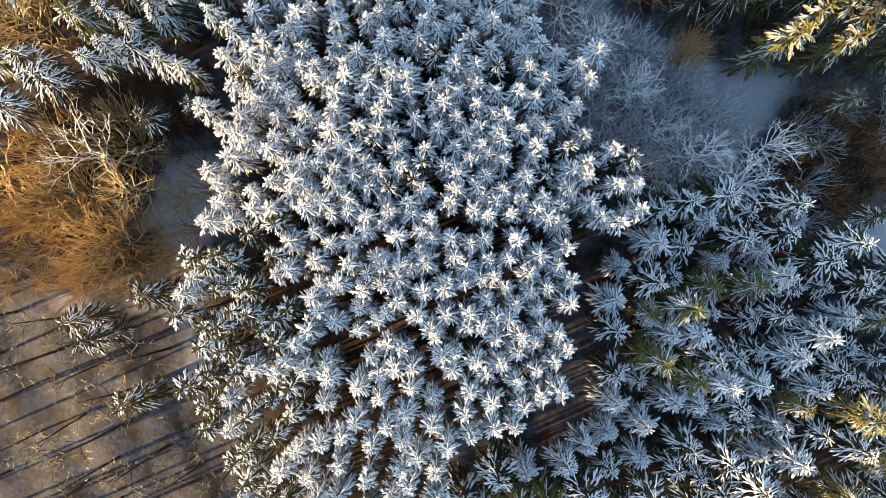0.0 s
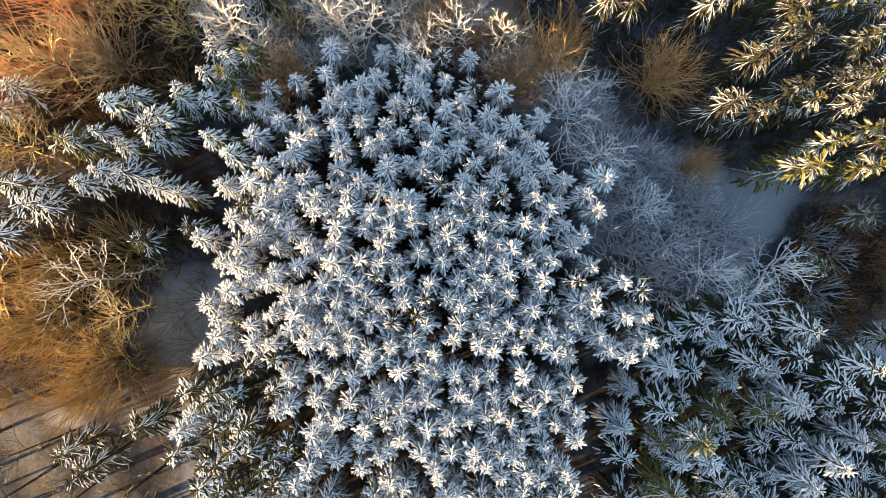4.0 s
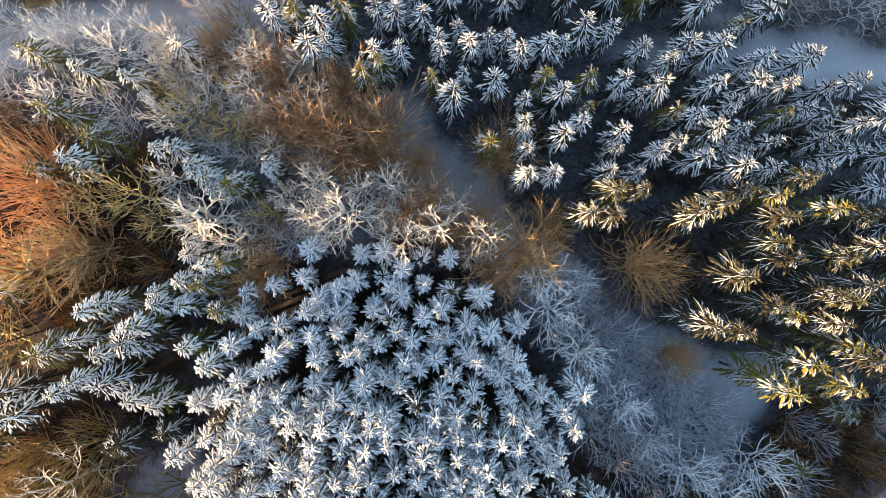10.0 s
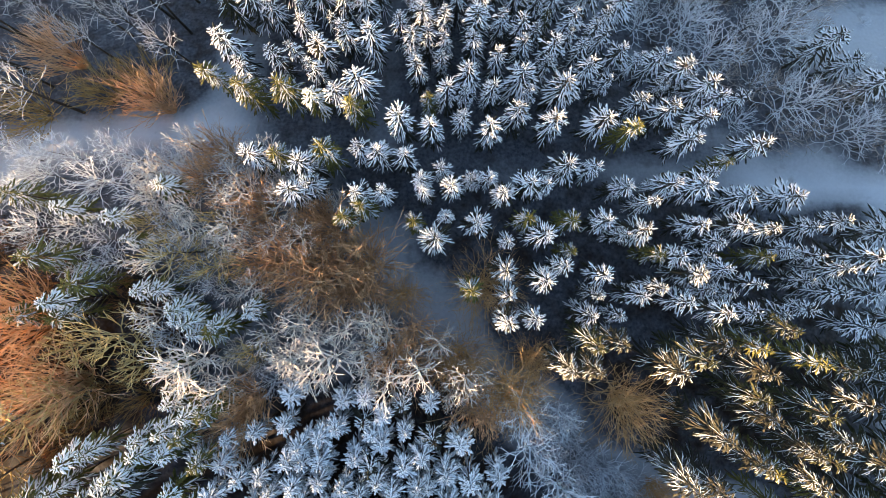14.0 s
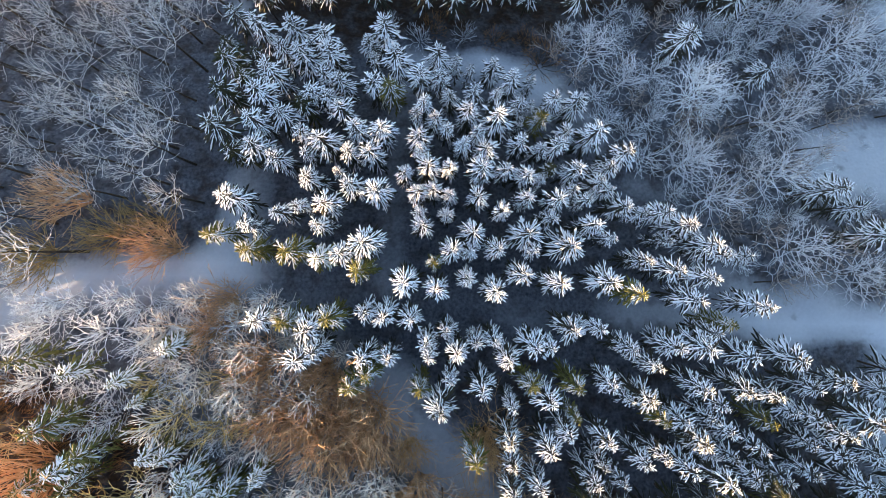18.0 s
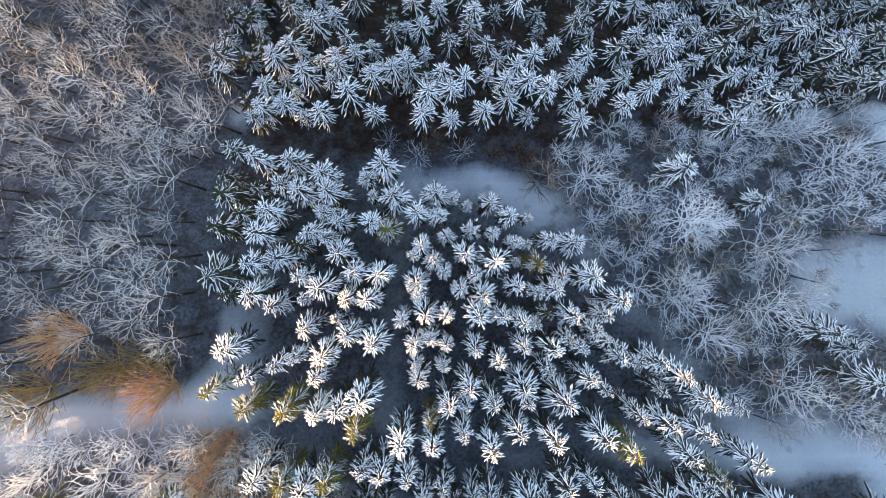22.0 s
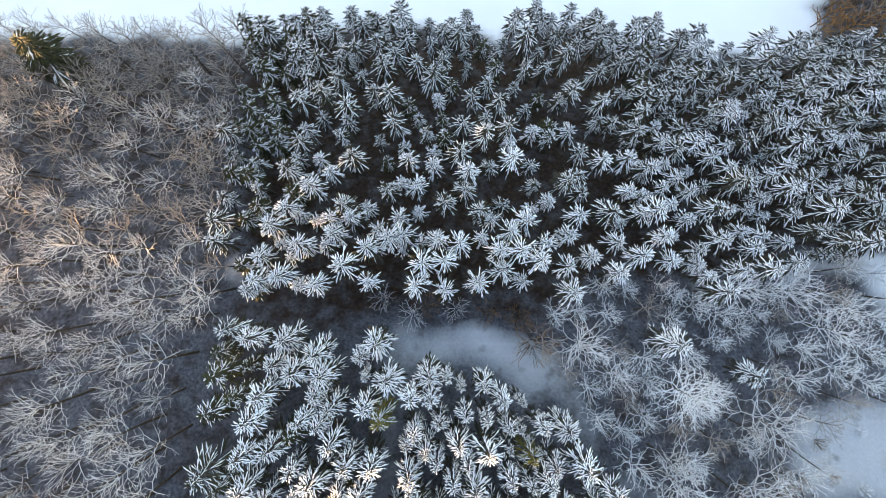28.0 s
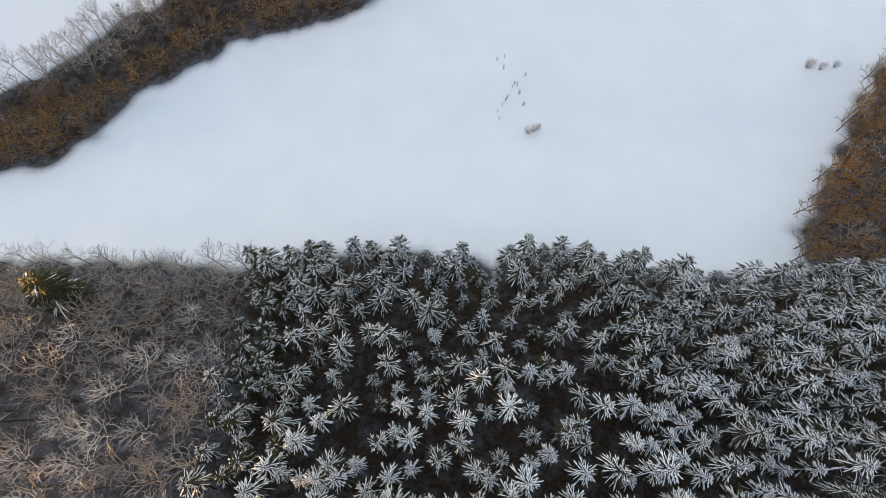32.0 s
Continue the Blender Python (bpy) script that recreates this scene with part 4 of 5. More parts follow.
# ---- ground: one sheet to the horizon ----
def ground():
    xs = np.concatenate([-np.geomspace(2400, 215, 12), np.arange(-210, 211, 2.5), np.geomspace(215, 2400, 12)])
    ys = np.concatenate([-np.geomspace(2400, 90, 12), np.arange(-86, 421, 2.5), np.geomspace(425, 3000, 12)])
    X, Y = np.meshgrid(xs, ys)
    Z = terrain(X, Y)
    nx, ny = len(xs), len(ys)
    idx = np.arange(nx * ny).reshape(ny, nx)
    faces = np.stack([idx[:-1, :-1], idx[:-1, 1:], idx[1:, 1:], idx[1:, :-1]], -1).reshape(-1, 4)
    me = bpy.data.meshes.new("ground")
    me.from_pydata(np.stack([X, Y, Z], -1).reshape(-1, 3).tolist(), [], faces.tolist())
    litter_shade = np.zeros(X.shape)
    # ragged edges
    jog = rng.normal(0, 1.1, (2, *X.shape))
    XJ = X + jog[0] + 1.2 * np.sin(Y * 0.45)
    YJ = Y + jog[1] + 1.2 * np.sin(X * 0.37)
    # brown litter, plus tree shade put in as darker ground
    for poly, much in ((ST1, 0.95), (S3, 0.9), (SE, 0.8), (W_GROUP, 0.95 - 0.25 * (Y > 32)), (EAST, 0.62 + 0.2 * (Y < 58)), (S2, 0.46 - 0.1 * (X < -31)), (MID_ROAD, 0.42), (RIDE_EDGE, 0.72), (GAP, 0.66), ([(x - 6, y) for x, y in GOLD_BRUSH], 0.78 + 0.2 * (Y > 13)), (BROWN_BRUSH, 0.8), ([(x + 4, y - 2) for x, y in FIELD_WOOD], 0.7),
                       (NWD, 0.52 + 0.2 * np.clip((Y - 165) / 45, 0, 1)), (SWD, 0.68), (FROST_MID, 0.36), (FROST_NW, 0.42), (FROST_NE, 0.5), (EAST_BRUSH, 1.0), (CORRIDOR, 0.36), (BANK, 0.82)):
        litter_shade = np.maximum(litter_shade, much * inside(XJ, YJ, poly))
    # all forest snow painted a little darker for the shade it lies in
    litter_shade = np.maximum(litter_shade, 0.24 * (Y < 158) * (X > -100))
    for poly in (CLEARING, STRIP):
        litter_shade[inside(XJ, YJ, poly)] = 0.24
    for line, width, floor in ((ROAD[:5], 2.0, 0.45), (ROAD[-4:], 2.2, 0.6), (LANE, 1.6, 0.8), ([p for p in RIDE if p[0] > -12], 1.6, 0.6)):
        litter_shade *= floor + (1 - floor) * np.clip((along(X, Y, line) - width) / 2.0, 0, 1)
    litter_shade = np.maximum(litter_shade, 0.7 * np.clip(1 - along(X, Y, STREAM) / 11, 0, 1) ** 0.5 * (Y < 420))
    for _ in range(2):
        litter_shade[1:-1, 1:-1] = (litter_shade[1:-1, 1:-1] * 2 + litter_shade[:-2, 1:-1] + litter_shade[2:, 1:-1] + litter_shade[1:-1, :-2] + litter_shade[1:-1, 2:]) / 6
    at = me.attributes.new("litter_shade", "FLOAT", "POINT")
    at.data.foreach_set("value", litter_shade.reshape(-1).astype(np.float32))
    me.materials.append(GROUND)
    me.polygons.foreach_set("use_smooth", np.ones(len(me.polygons), bool))
    tagged(new("ground", me), "snow-covered hillside, brown litter under trees and tree shade put into its colour", "ground", kind="structure")


ground()


def stream():
    """Dark water between snowy banks."""
    s = Shape()
    pts = []
    for (ax, ay), (bx, by) in zip(STREAM, STREAM[1:]):
        pts += [(ax + (bx - ax) * k / 6, ay + (by - ay) * k / 6) for k in range(6)]
    for i, (x, y) in enumerate(pts):
        x2, y2 = pts[min(i + 1, len(pts) - 1)]
        x1, y1 = pts[max(i - 1, 0)]
        d = Vector((y2 - y1, x1 - x2, 0)).normalized() * (3.6 + 0.8 * math.sin(i * 1.7))
        z = float(terrain(x, y)) + 0.45
        s.v += [(x - d.x, y - d.y, z), (x + d.x, y + d.y, z)]
        if i:
            s.f.append((2 * i - 2, 2 * i, 2 * i + 1, 2 * i - 1))
    tagged(new("water", s.mesh("water", WATER)), "dark brown stream running between snowy banks", "stream", kind="structure")


stream()

# ---- kinds of tree ----
YOUNG = [spruce_meshes("young_spruce", 15, 2.0, 6, 11, 0.97, needle=NEEDLE_FROST, snow_mat=SNOW_RIME, seed=s, forks=2, depth=0.5, finger=1.2) for s in range(6)]
YOUNG_DARK = [spruce_meshes("young_spruce_dark", 15, 2.2, 6, 10, 0.6, 0.1, needle=NEEDLE_DARK, snow_mat=SNOW_THIN, seed=s + 290, forks=2, depth=0.55) for s in range(3)]
YOUNG_BARE = [spruce_meshes("young_spruce_bare_top", 15.5, 2.0, 6, 9, 0.85, 0.16, seed=s + 10, snow_mat=SNOW_THIN, forks=2, depth=0.55) for s in range(2)]
MID = [spruce_meshes("spruce", 16, 3.2, 7, 12, 0.98, seed=s + 20, forks=2) for s in range(6)]
TALL = [spruce_meshes("tall_spruce", 18, 3.4, 9, 9, 0.92, seed=s + 30, droop=0.4, snow_mat=SNOW if s % 2 else SNOW_THIN) for s in range(4)]
OLD = [spruce_meshes("old_spruce", 20, (3.5, 3.1, 3.7, 3.3, 2.9)[s], 6, 14, 0.97, seed=s + 40, droop=0.35, depth=0.5, forks=1, cover=0.95) for s in range(5)]
OLD_THIN = [spruce_meshes("old_dark_spruce", 20, (3.5, 3.2, 3.0)[s], 6, 13, 0.75, seed=s + 250, droop=0.35, depth=0.5, forks=1, cover=0.85, snow_mat=SNOW_THIN) for s in range(3)]
LADEN = [spruce_meshes("laden_spruce", 15, 3.2, 8, 10, 1.0, needle=NEEDLE_OLIVE, seed=s + 230, droop=0.45, forks=2, finger=1.5, cover=1.2, sag=0.7, depth=0.55) for s in range(3)]
# scant dark snow: the eastern stand's shade is put into its colour
SPARSE = [spruce_meshes("sparse_spruce", 18, 3.6, 9, 10, 0.6, 0.12, needle=NEEDLE if s % 2 else NEEDLE_DARK, seed=s + 180, droop=0.45, forks=2, cover=0.52, snow_mat=SNOW_THIN if s > 2 else SNOW_DUST_SHADED) for s in range(4)]
OLIVE = [spruce_meshes("olive_spruce", 17, 3.2, 8, 11, 0.6, 0.25, needle=NEEDLE_OLIVE, snow_mat=SNOW_DUST_SHADED, seed=s + 50, droop=0.4, forks=2) for s in range(3)]
DARK = [spruce_meshes("dark_spruce", 16, 3.2, 8, 11, 0.5, 0.1, needle=NEEDLE_DARK, seed=s + 60, snow_mat=SNOW, droop=0.4, forks=2, cover=0.75) for s in range(3)]
BUSHY = [spruce_meshes("bushy_spruce", 13, 3.4, 7, 11, 0.9, needle=(NEEDLE_FROST, NEEDLE_DARK, NEEDLE)[s], seed=s + 260, snow_mat=SNOW_RIME, droop=0.45, forks=2, cover=1.25, sag=0.5) for s in range(3)]

FROSTED = [bare_tree_meshes("frosted_tree", 9, 4.6, BARK_GREY, TWIG_FROST, 15, 4, 0.1, 0.11, limb_mat=TWIG_FROST, seed=s + 70) for s in range(4)]
WHITE = [bare_tree_meshes("white_tree", 13, 5.2, BARK_GREY, TWIG_FROST, 26, 5, 0.2, 0.11, 0.8, limb_mat=TWIG_FROST, seed=80)]
HOAR = [bare_tree_meshes("hoary_tree", 12, 5.2, BARK_GREY, TWIG_HOAR, 20, 4, 0.2, 0.1, 0.75, limb_mat=TWIG_HOAR, seed=s + 280) for s in range(4)]
GREY = [bare_tree_meshes("grey_tree", 21, 4.9, BARK_DARK, TWIG_HALF, 13, 4, 0.52, 0.075, 0.62, 0.2, limb_mat=TWIG_HALF, seed=s + 90) for s in range(6)]
PINKS = [bare_tree_meshes("dusted_tree", 16, 4.8, BARK_GREY, TWIG_PINK, 16, 4, 0.2, 0.15, 0.5, limb_mat=TWIG_PINK, seed=s + 190) for s in range(4)]
DULL = [bare_tree_meshes("dull_tree", 15, 5.6, BARK_DARK, TWIG_DULL, 9, 4, 0.45, 0.115, 0.7, limb_mat=TWIG_DULL, seed=s + 200) for s in range(4)]
TANS = [bare_tree_meshes("tan_tree", 14, 5.0, BARK_GREY, TWIG_TAN, 18, 4, 0.08, 0.12, 0.42, 0.16, limb_mat=TWIG_TAN, seed=s + 100) for s in range(4)]
SLIM = [bare_tree_meshes("slim_tree", 17, 4.0, BARK_DARK, TWIG_TAN, 7, 4, 0.5, 0.06, limb_mat=BARK_DARK, seed=s + 110) for s in range(4)]
BROWNS = [bare_tree_meshes("brown_tree", 14, 5.0, BARK_DARK, TWIG_DULL if s == 3 else TWIG_BROWN, 11, 3, 0.15, 0.13, limb_mat=TWIG_BROWN, seed=s + 120) for s in range(4)]
BIRCH = [bare_tree_meshes("birch", 14, 6.8, BARK_BIRCH, BARK_BIRCH, 9, 4, 0.3, 0.12, limb_mat=BARK_BIRCH, seed=131)]
BUSH_ORANGE = [bush_meshes("orange_tree", 12.5, 3.4, TWIG_ORANGE, TWIG_ORANGE, 56, 4, 0.062, 0.5, seed=s + 140) for s in range(3)]
RUSSET = [bush_meshes("russet_tree", 16, 5.0, TWIG_RUSSET, TWIG_RUSSET, 36, 4, 0.13, 0.3, seed=s + 210) for s in range(3)]
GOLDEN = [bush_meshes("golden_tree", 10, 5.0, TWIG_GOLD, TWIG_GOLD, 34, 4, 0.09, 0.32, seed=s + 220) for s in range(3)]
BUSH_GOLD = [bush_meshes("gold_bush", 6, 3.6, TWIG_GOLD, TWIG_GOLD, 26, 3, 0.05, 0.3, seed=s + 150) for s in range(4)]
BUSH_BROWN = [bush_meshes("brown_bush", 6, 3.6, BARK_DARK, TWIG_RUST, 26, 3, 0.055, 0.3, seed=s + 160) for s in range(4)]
BUSH_FROST = [bush_meshes("frosted_bush", 4, 3.2, TWIG_FROST, TWIG_FROST, 16, 3, 0.1, 0.5, seed=s + 170) for s in range(2)]
BUSH_DIM = [bush_meshes("half_frosted_bush", 5.5, 3.8, TWIG_HOAR, TWIG_HOAR, 15, 3, 0.095, 0.45, seed=s + 270) for s in range(3)]


def spruces(points, kinds, group, label, lo=0.85, hi=1.15, olive=0.0, other=OLIVE, name="spruce_tree", tall=1.0):
    for x, y in points:
        special = rnd.random() < olive
        k = rnd.choice(other if special else kinds)
        s = rnd.uniform(lo, hi)
        plant(name, k, spin(x, y, s, s * tall * rnd.uniform(0.9, 1.08)),
              "olive green spruce with little snow on its top" if special else label, "spruce", group)


def grown(points, kinds, group, label, height, base, radius, olive=0.0, other=OLIVE, name="spruce_tree"):
    """Spruces of known crown radius; a broad one is also a little taller. base and radius: those of the kinds' meshes."""
    for x, y, r in points:
        special = rnd.random() < olive
        k = rnd.choice(other if special else kinds)
        sx = r / radius * rnd.uniform(0.98, 1.12)
        sz = height / base * (0.8 + 0.2 * min(1.3, r / 2.4)) * rnd.uniform(0.96, 1.04)
        plant(name, k, spin(x, y, sx, sz), "olive green spruce with little snow on its top" if special else label, "spruce", group)


def broadleaf(points, kinds, group, label, name="bare_tree", category="tree", lo=0.8, hi=1.2):
    for x, y, *size in points:
        k = rnd.choice(kinds)
        s = size[0] if size else rnd.uniform(lo, hi)
        plant(name, k, spin(x, y, s, s * rnd.uniform(0.85, 1.1) if not size else 0.5 + 0.5 * s), label, category, group)


def sized(points, radius):
    return [(x, y, min(1.35, r / radius)) for x, y, r in points]


# ---- young plantation on the hilltop ----
st1 = HILL_TOPS + [p for p in fill(ST1, 3.0, HILL_TOPS) if p[1] < -18]
st1.sort(key=lambda p: -p[1])


def hill_size(y):
    return float(np.interp(y, [25, 50], [17, 12.5])) / 15 * rnd.uniform(0.96, 1.05)


for x, y in st1[:300]:
    bare = rnd.random() < (0.6 if x < -24 and y < 3 else 0.06)
    plant("young_spruce", rnd.choice((YOUNG_DARK if x < -24 else YOUNG_BARE) if bare else YOUNG), spin(x, y, rnd.uniform(0.9, 1.2), hill_size(y)),
          "olive green spruce with little snow on its top" if bare else "young spruce thickly coated with snow in a dense plantation", "spruce", "young spruces of the plantation")
joined("plantation_edge", [(rnd.choice(YOUNG_DARK + YOUNG[:1] if x < -22 else YOUNG), spin(x, y, rnd.uniform(0.9, 1.15), hill_size(y))) for x, y in st1[300:]], "snow-coated young spruces at the edge of the plantation")
spruces(STAR, MID, "single spruces", "small snow-white spruce among frosted shrubs", 0.5, 0.55)

# ---- mixed stand to the south-east ----
spruces(fill(SE, 4.3, []), BUSHY, "spruces of the south-eastern stand", "bushy spruce with blue-white snow on grey-green branches", 0.78, 1.2, 0.1, name="tall_spruce", tall=0.9)

# ---- stand east of the snowy gully ----
warm = [p for p in ROADSIDE if p[0] < 3 or (p[0] < 14 and p[1] < 72)]
warm += [p for p in WARM_AT if all(math.hypot(p[0] - q[0], p[1] - q[1]) > 2.0 for q in warm)]
grown(warm, LADEN[:1] + MID, "spruces by the forest road", "spruce with sunlit snowy branches beside the road", 17.5, 16, 3.2, 0.4)
grown([p for p in ROADSIDE if p not in warm], MID + TALL[:2], "spruces by the forest road", "spruce with snow-covered branches in an open stand", 17.5, 17, 3.3, 0.05)
grown(EAST_TALL, SPARSE[1:], "spruces of the eastern stand", "tall spruce with long snow-covered branches", 22, 18, 3.5, 0.12, name="tall_spruce")
east = [p for p in fill(EAST, 5.4, ROADSIDE + EAST_TALL + ORANGE) if p[0] > 52 or (p[0] > 40 and p[1] > 62)]
dim = [p for p in east if p[0] > 52 and p[1] < 50]
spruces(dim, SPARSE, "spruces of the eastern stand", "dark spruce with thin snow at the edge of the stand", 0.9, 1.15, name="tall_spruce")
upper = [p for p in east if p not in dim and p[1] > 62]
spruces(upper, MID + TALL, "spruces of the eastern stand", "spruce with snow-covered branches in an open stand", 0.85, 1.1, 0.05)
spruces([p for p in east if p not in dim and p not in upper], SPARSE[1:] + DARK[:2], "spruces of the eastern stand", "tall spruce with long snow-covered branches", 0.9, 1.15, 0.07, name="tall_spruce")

# ---- open stand north of the forest road ----
west = [p for p in OPEN_STAND if p[0] < -33 and p[1] > 106]
grown(west, DARK + OLD_THIN[:1], "spruces of the open stand", "dark green spruce with streaks of snow at the stand's edge", 17.5, 17, 3.2, 0.1)
edge = [p for p in OPEN_STAND if p not in west and p[1] < 105 and p[0] < 5]
grown(edge, LADEN[:1] + MID[:2], "spruces of the open stand", "spruce with snowy branches at the edge of the stand", 18.5, 16, 3.2, 0.4, OLIVE)
grown([p for p in OPEN_STAND if p not in edge and p not in west], MID, "spruces of the open stand", "snow-laden spruce in an open stand", 18.5, 16, 3.2, 0.03, OLIVE + DARK)
spruces(NE_SPRUCE, TALL, "single spruces", "snow-laden spruce among frosted broad-leaved trees", 0.8, 1.1)

# ---- old stand above the field ----
s3 = OLD_STAND + [p for p in fill(S3, 4.4, OLD_STAND, tries=22000) if p[0] > 56 or p[0] < -40 or p[1] > 226]
s3.sort(key=lambda p: abs(p[0]) + 0.4 * (p[1] - 150))
edge = [p for p in s3[:300] if p[0] < -36]
spruces(edge, OLD_THIN, "old spruces above the field", "dark spruce with thin snow at the edge of the stand", 0.75, 1.05, 0.7, DARK, "old_spruce")
north = [p for p in s3[:300] if p not in edge and rnd.random() < (p[1] - 168) / 40]
spruces(north, OLD_THIN, "old spruces above the field", "old spruce with dark needles showing through thin snow", 0.68, 1.15, 0.05, DARK, "old_spruce")
spruces([p for p in s3[:300] if p not in edge and p not in north], OLD, "old spruces above the field", "old spruce with snow-covered branches in a dense stand", 0.66, 1.08, 0.02, DARK, "old_spruce")
if s3[300:]:
    joined("old_stand_edge", [(rnd.choice(OLD_THIN + OLD[:2]), spin(x, y, s, s)) for x, y in s3[300:] for s in [rnd.uniform(0.68, 1.15)]], "snow-covered old spruces far along the stand")

# ---- unseen wood added in the west to keep the northern slope in shade ----
beyond = fill([(-195, 58), (-150, 70), (-126, 83), (-118, 98), (-140, 101), (-195, 101)], 7.0, [])
lower = fill([(-128, 72), (-112, 70), (-100, 82), (-98, 92), (-116, 96), (-124, 82)], 6.0, beyond)
joined("western_wood", [(rnd.choice(MID), spin(x, y, s, s * (1.8 if (x, y) in beyond else 0.8))) for x, y in beyond + lower for s in [rnd.uniform(0.95, 1.25)]], "unseen spruce wood added in the west to shade the northern slope")

# ---- western groups ----
group = fill(W_GROUP, 4.8, WEST_LADEN + W_SPRUCE, 0.75)
low = [p for p in group if p[1] < 29]
spruces(low, DARK + OLIVE[:1], "spruces on the western slope", "dark spruce with little snow on bare litter", 0.7, 0.95)
grown(WEST_LADEN, LADEN, "spruces on the western slope", "sunlit spruce with heavy snow on its branches", 15.5, 15, 3.2, 0.12)
spruces([p for p in group if p not in low and p[0] < -66], LADEN, "spruces on the western slope", "sunlit spruce with heavy snow on its branches", 0.75, 1.05, 0.12)
grown(NW_FAR, LADEN, "spruces on the western slope", "spruce with heavy snow beside the forest road", 15, 15, 3.2, 0.3)
spruces(W_SPRUCE[:6], TALL, "spruces on the western slope", "spruce with snowy branches at the edge of the brush", 0.75, 1.05, 0.3)
spruces(W_SPRUCE[6:], DARK, "dark spruces below the brush", "dark olive spruce with hardly any snow", 0.85, 1.0)
LONE = spruce_meshes("lone_spruce", 19, 5.0, 10, 13, 0.15, 0.1, needle=NEEDLE_DARK, seed=240, snow_mat=SNOW_THIN, droop=0.4, forks=4, finger=1.3)
plant("spruce_tree", LONE, spin(-101, 215, 1.25, 1.35), "lone dark green spruce among bare trees", "spruce", "single spruces")

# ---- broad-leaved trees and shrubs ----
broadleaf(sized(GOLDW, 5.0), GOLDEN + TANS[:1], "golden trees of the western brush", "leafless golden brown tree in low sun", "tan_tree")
plant("birch_tree", BIRCH[0], spin(-55.0, 14.5, 1.1, 1.05), "leafless birch with pale trunk and branches", "birch", "birches")
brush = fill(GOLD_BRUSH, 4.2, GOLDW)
# brush lying in shade: brown shrubs, with that shade put into their colour
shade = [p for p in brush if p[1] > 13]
broadleaf(shade, BUSH_BROWN, "brown shrubs under the spruces", "leafless shrub on bare litter, shade put into its dark brown", "shrub", "shrub", 0.6, 0.9)
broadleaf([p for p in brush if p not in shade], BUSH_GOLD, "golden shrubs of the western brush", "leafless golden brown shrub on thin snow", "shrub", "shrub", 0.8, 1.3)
broadleaf(fill(SWD, 6.4, []), SLIM, "slim trees on the south-western slope", "slim leafless tree with long dark trunk", "slim_tree", lo=0.85, hi=1.2)
broadleaf(sized(RUSSETS, 5.0), RUSSET, "russet trees at the crossing", "leafless russet tree with fine upright twigs", "tan_tree")
broadleaf(sized(TAN, 5.0), TANS, "tan trees of the thicket", "leafless tan tree with spreading twigs in low sun", "tan_tree")
broadleaf(sized(FROST_WEST, 4.6), FROSTED, "frosted trees by the forest road", "leafless tree with white hoarfrost on its twigs", "frosted_tree")
broadleaf([(-9, 153.5), (1, 152.5), (8, 151.5), (15, 150.5), (22, 150), (-2, 150)], BUSH_BROWN[:2] + BUSH_DIM[:1], "shrubs along the ride", "brown leafless shrub at the edge of old spruces", "shrub", "shrub", 0.7, 1.0)
broadleaf(fill(BROWN_BRUSH, 4.4, TAN + WEST_LADEN + NW_FAR), BUSH_BROWN + TANS[:1], "brown shrubs of the thicket", "dense reddish brown leafless shrub", "shrub", "shrub", 0.9, 1.4)
broadleaf([p for p in fill(W_GROUP, 5.0, WEST_LADEN, 0.6) if p[1] > 32], BUSH_GOLD[:2] + BUSH_BROWN[:1], "golden shrubs of the western brush", "leafless golden brown shrub under snowy spruces", "shrub", "shrub", 0.9, 1.3)
broadleaf(sized(ORANGE, 3.4), BUSH_ORANGE, "orange trees by the gully", "slender-stemmed orange-brown young tree standing in snow", "orange_tree", "tree")
broadleaf(sized(PALE + [p for p in FROSTC if p[0] < 5 and p[1] < 60], 5.0), PINKS, "dusted trees at the crossing", "leafless pale tan tree dusted with frost", "dusted_tree")
broadleaf(sized([p for p in FROSTC if p[0] >= 5], 4.6), FROSTED, "frosted trees by the gully", "leafless tree with white hoarfrost on its twigs", "frosted_tree")
broadleaf(fill(FROST_MID, 3.5, FROSTC + TAN + RUSSETS + PALE + WEST_LADEN + NW_FAR + WARM_AT), PINKS + FROSTED[:2] + RUSSET[:1], "dusted trees at the crossing", "leafless pale tan tree dusted with frost", "dusted_tree", lo=0.6, hi=0.95)
broadleaf(fill(FROST_NW, 4.2, NW_FAR + FROST_WEST), BUSH_FROST + FROSTED, "frosted shrubs by the forest road", "leafless shrub with frosted twigs", "shrub", "shrub", 0.7, 1.0)
broadleaf(fill(CORRIDOR, 2.7, FROSTC), BUSH_DIM + BUSH_FROST[:1], "frosted shrubs in the gully", "low frosted shrub standing in snow", "shrub", "shrub", 0.8, 1.3)
spruces(fill(EAST_BRUSH, 12.0, []), OLIVE + DARK, "dark spruces east of the gully", "dark olive spruce with thin snow among brown shrubs", 0.7, 0.95)
broadleaf(fill(EAST_BRUSH, 3.8, []), BUSH_BROWN[:2] + BUSH_DIM, "brown shrubs east of the gully", "dark brown leafless shrub", "shrub", "shrub", 0.8, 1.1)
broadleaf(sized(FROSTBIG[:1], 5.6), WHITE[:1], "white frosted trees by the clearing", "large tree white with hoarfrost", "frosted_tree")
broadleaf(sized(FROSTBIG[1:], 5.2), HOAR, "white frosted trees by the clearing", "large leafless tree with frosted twigs", "frosted_tree")
ne = [p for p in fill(FROST_NE, 5.2, FROSTBIG + NE_SPRUCE) if not inside(p[0], p[1], CLEARING)]
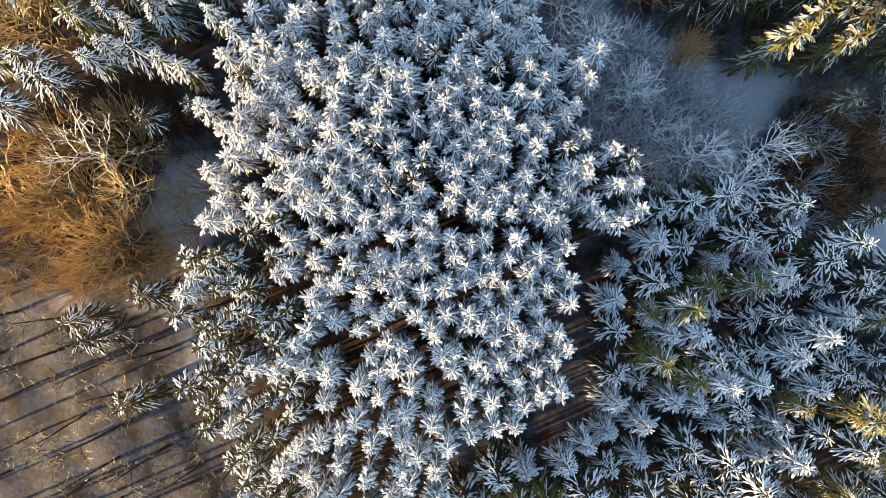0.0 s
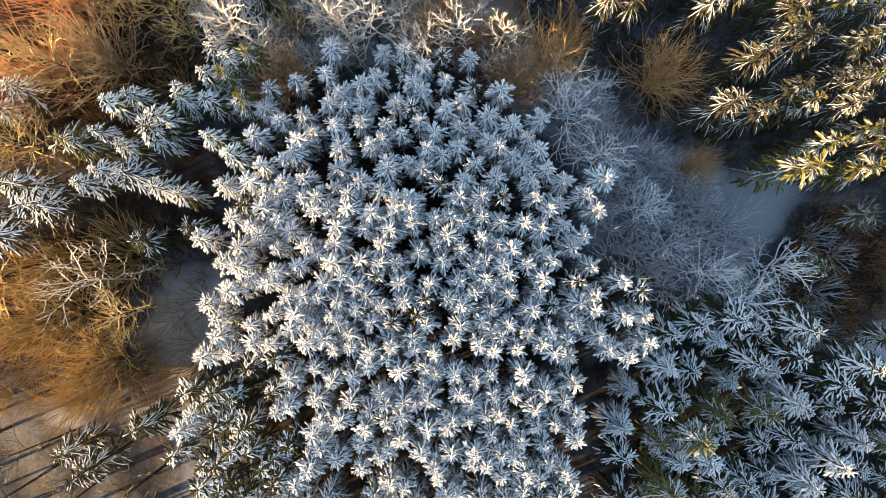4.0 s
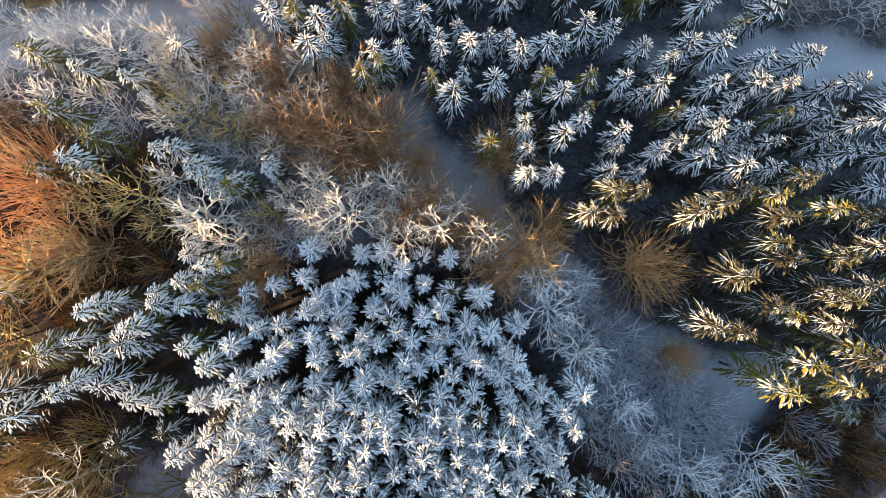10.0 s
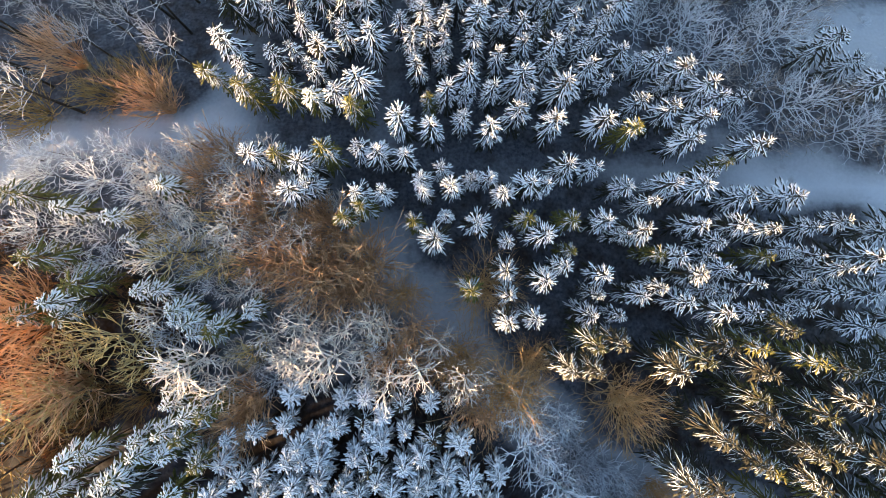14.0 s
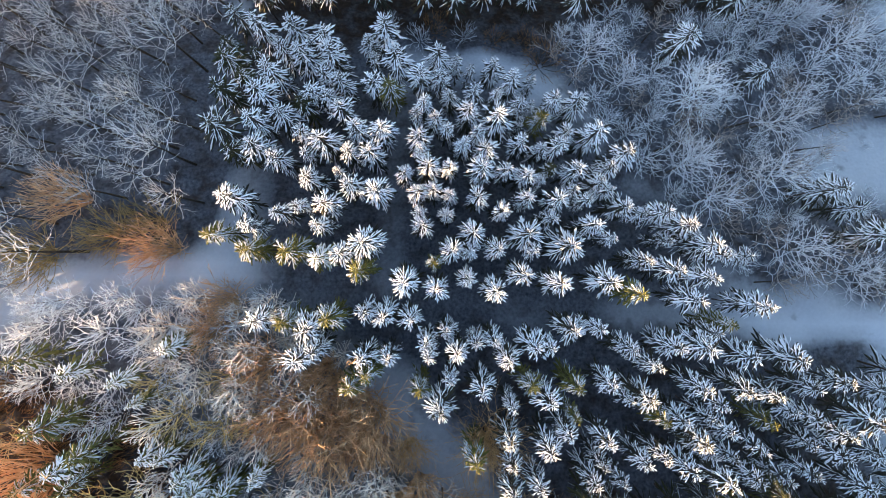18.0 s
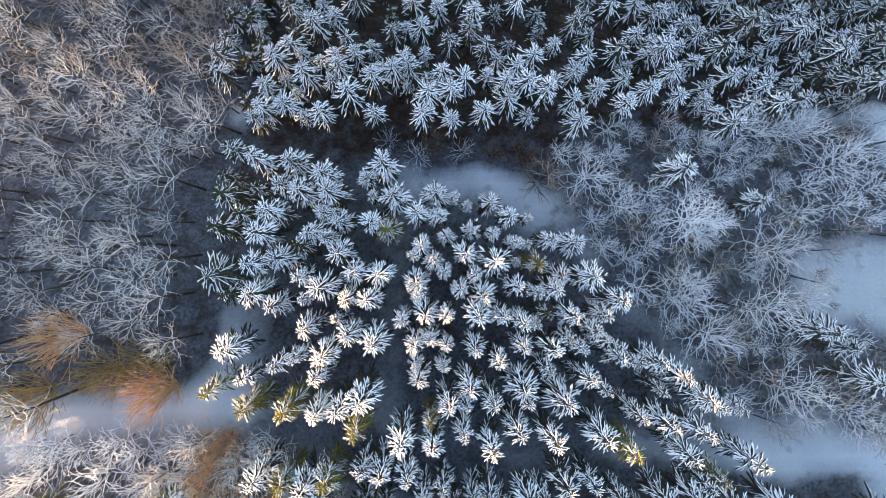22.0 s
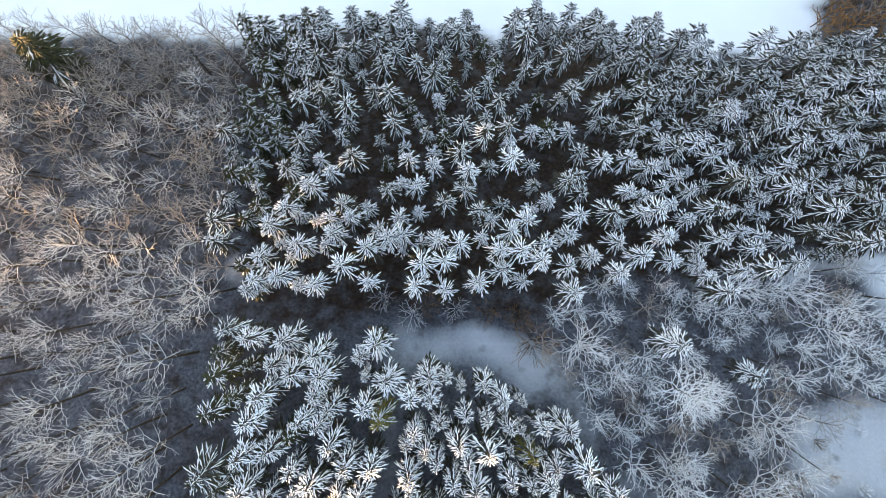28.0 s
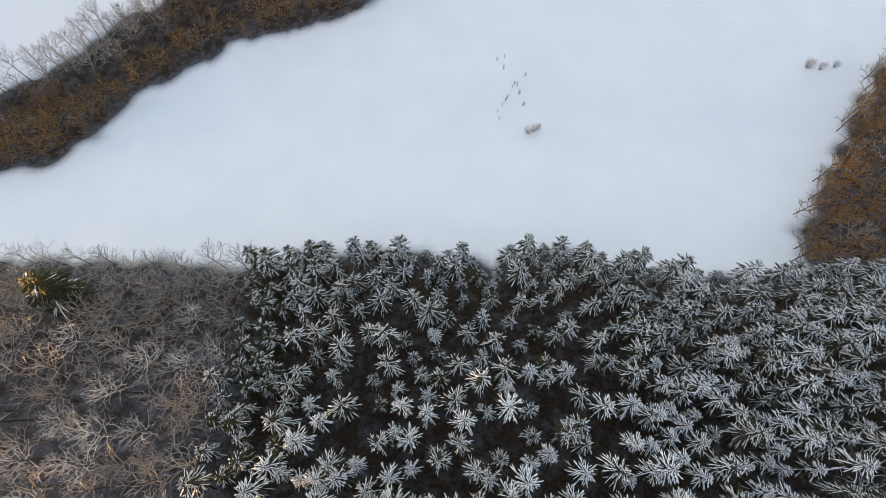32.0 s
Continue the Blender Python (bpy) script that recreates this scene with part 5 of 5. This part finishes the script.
broadleaf([p for p in ne if p[1] < 116], DULL + FROSTED[:1], "grey trees by the forest road", "leafless grey-brown tree beside the forest road", "grey_tree", lo=0.6, hi=0.9)
ne = [p for p in ne if p[1] >= 116]
broadleaf(fill([(80, 117), (87, 129), (108, 130), (108, 113)], 6.5, []), BUSH_BROWN[:1] + BUSH_FROST[:2], "low shrubs of the clearing", "small dark shrub sticking out of snow", "shrub", "shrub", 0.35, 0.6)
thin = [p for p in ne if rnd.random() < 0.4]
broadleaf(thin, DULL[:2] + GREY[:2], "grey trees by the clearing", "leafless grey tree with lightly frosted twigs", "grey_tree", lo=0.6, hi=0.85)
ne = [p for p in ne if p not in thin]
broadleaf(ne, FROSTED, "frosted trees by the clearing", "leafless tree with frosted twigs", "frosted_tree", lo=0.7, hi=1.1)
broadleaf(sized(BROWN, 3.2), BUSH_BROWN, "single shrubs", "brown leafless shrub in snow", "shrub", "shrub")
broadleaf(sized(NWOR, 5.0), RUSSET[:1] + GOLDEN[:1], "orange trees by the forest road", "leafless orange-brown young tree", "tan_tree")
# shrubs added west of a snow patch to keep the low sun off it
shade_shrubs = [p for p in fill([(-88, 84), (-79, 82), (-77, 97), (-86, 97)], 3.6, []) if along(p[0], p[1], ROAD) > 2.5]
broadleaf(shade_shrubs, BUSH_FROST + BUSH_DIM, "frosted shrubs by the forest road", "leafless shrub with frosted twigs", "shrub", "shrub", 1.0, 1.3)
nwd = fill(NWD, 5.3, NWOR + [(-101, 216), (-98, 208), (-103, 222)])
dull = [p for p in nwd if rnd.random() < (p[1] - 150) / 60]
broadleaf([p for p in nwd if p not in dull], GREY, "grey trees of the northern wood", "leafless grey tree with lightly frosted twigs", "grey_tree", lo=0.8, hi=1.1)
broadleaf(dull, DULL, "grey trees of the northern wood", "leafless grey-brown tree with bare twigs", "grey_tree", lo=0.85, hi=1.2)

# ---- the valley field ----
wood = fill(FIELD_WOOD, 5.8, [])
wood.sort()
broadleaf(wood[:45], BROWNS + DULL[:1], "brown trees beside the field", "leafless brown tree at the edge of the field", "brown_tree", lo=0.9, hi=1.3)
joined("far_wood", [(rnd.choice(BROWNS), spin(x, y, 1.1, 1.1)) for x, y in wood[45:110]], "leafless brown wood beyond the snowy field")
bank = fill(BANK, 4.9, [], avoid=((STREAM, 3.6),))
bank.sort(key=lambda p: p[1])
across = [p for p in bank[:110] if p[1] > 4 + float(np.interp(p[0], [q[0] for q in STREAM], [q[1] for q in STREAM]))]
broadleaf(across, DULL, "grey trees across the stream", "leafless grey tree on the far bank of the stream", "grey_tree", lo=0.8, hi=1.1)
broadleaf([p for p in bank[:110] if p not in across], BROWNS, "brown trees along the stream", "leafless brown tree leaning over the stream", "brown_tree", lo=0.7, hi=1.15)
joined("far_bank", [(rnd.choice(BROWNS), spin(x, y, s, s)) for x, y in bank[110:200] for s in [rnd.uniform(0.7, 1.1)]], "leafless brown trees along the far stream")
broadleaf([(36.0, 296.0, 0.5), (38.5, 297.0, 0.45), (40.5, 298.0, 0.35), (35.0, 310.0, 0.2), (33.5, 316.0, 0.2), (163.9, 340.7, 0.8), (169.5, 340.2, 0.5), (176.5, 341.7, 0.5)], BUSH_BROWN, "low shrubs on the field", "small brown shrub sticking out of field snow", "shrub", "shrub")
tufts = [(30.0 + rnd.uniform(-7, 7), 318 + rnd.uniform(-18, 18), rnd.uniform(0.08, 0.14)) for _ in range(12)]
broadleaf(tufts, BUSH_BROWN[:1], "low stalks on the field", "tuft of dry stalks sticking out of field snow", "shrub", "shrub")
post_shape = Shape()
post_shape.tube([Vector((0, 0, -0.3)), Vector((0, 0, 0.9)), Vector((0.01, 0, 1.25))], [0.09, 0.085, 0.07], 6, cap=True)
post_mesh = post_shape.mesh("fence_post", POST)
for i in range(22):
    x = -206 + i * 4.6
    y = 360 + (x + 206) * 0.146
    post = new("fence_post", post_mesh)
    post.matrix_basis = pose(x, y, float(terrain(x, y)), rnd.uniform(-4, 4), rnd.uniform(-4, 4), rnd.uniform(0, 360))
    tagged(post, "weathered wooden fence post in field snow", "fence post", "posts of the field fence")
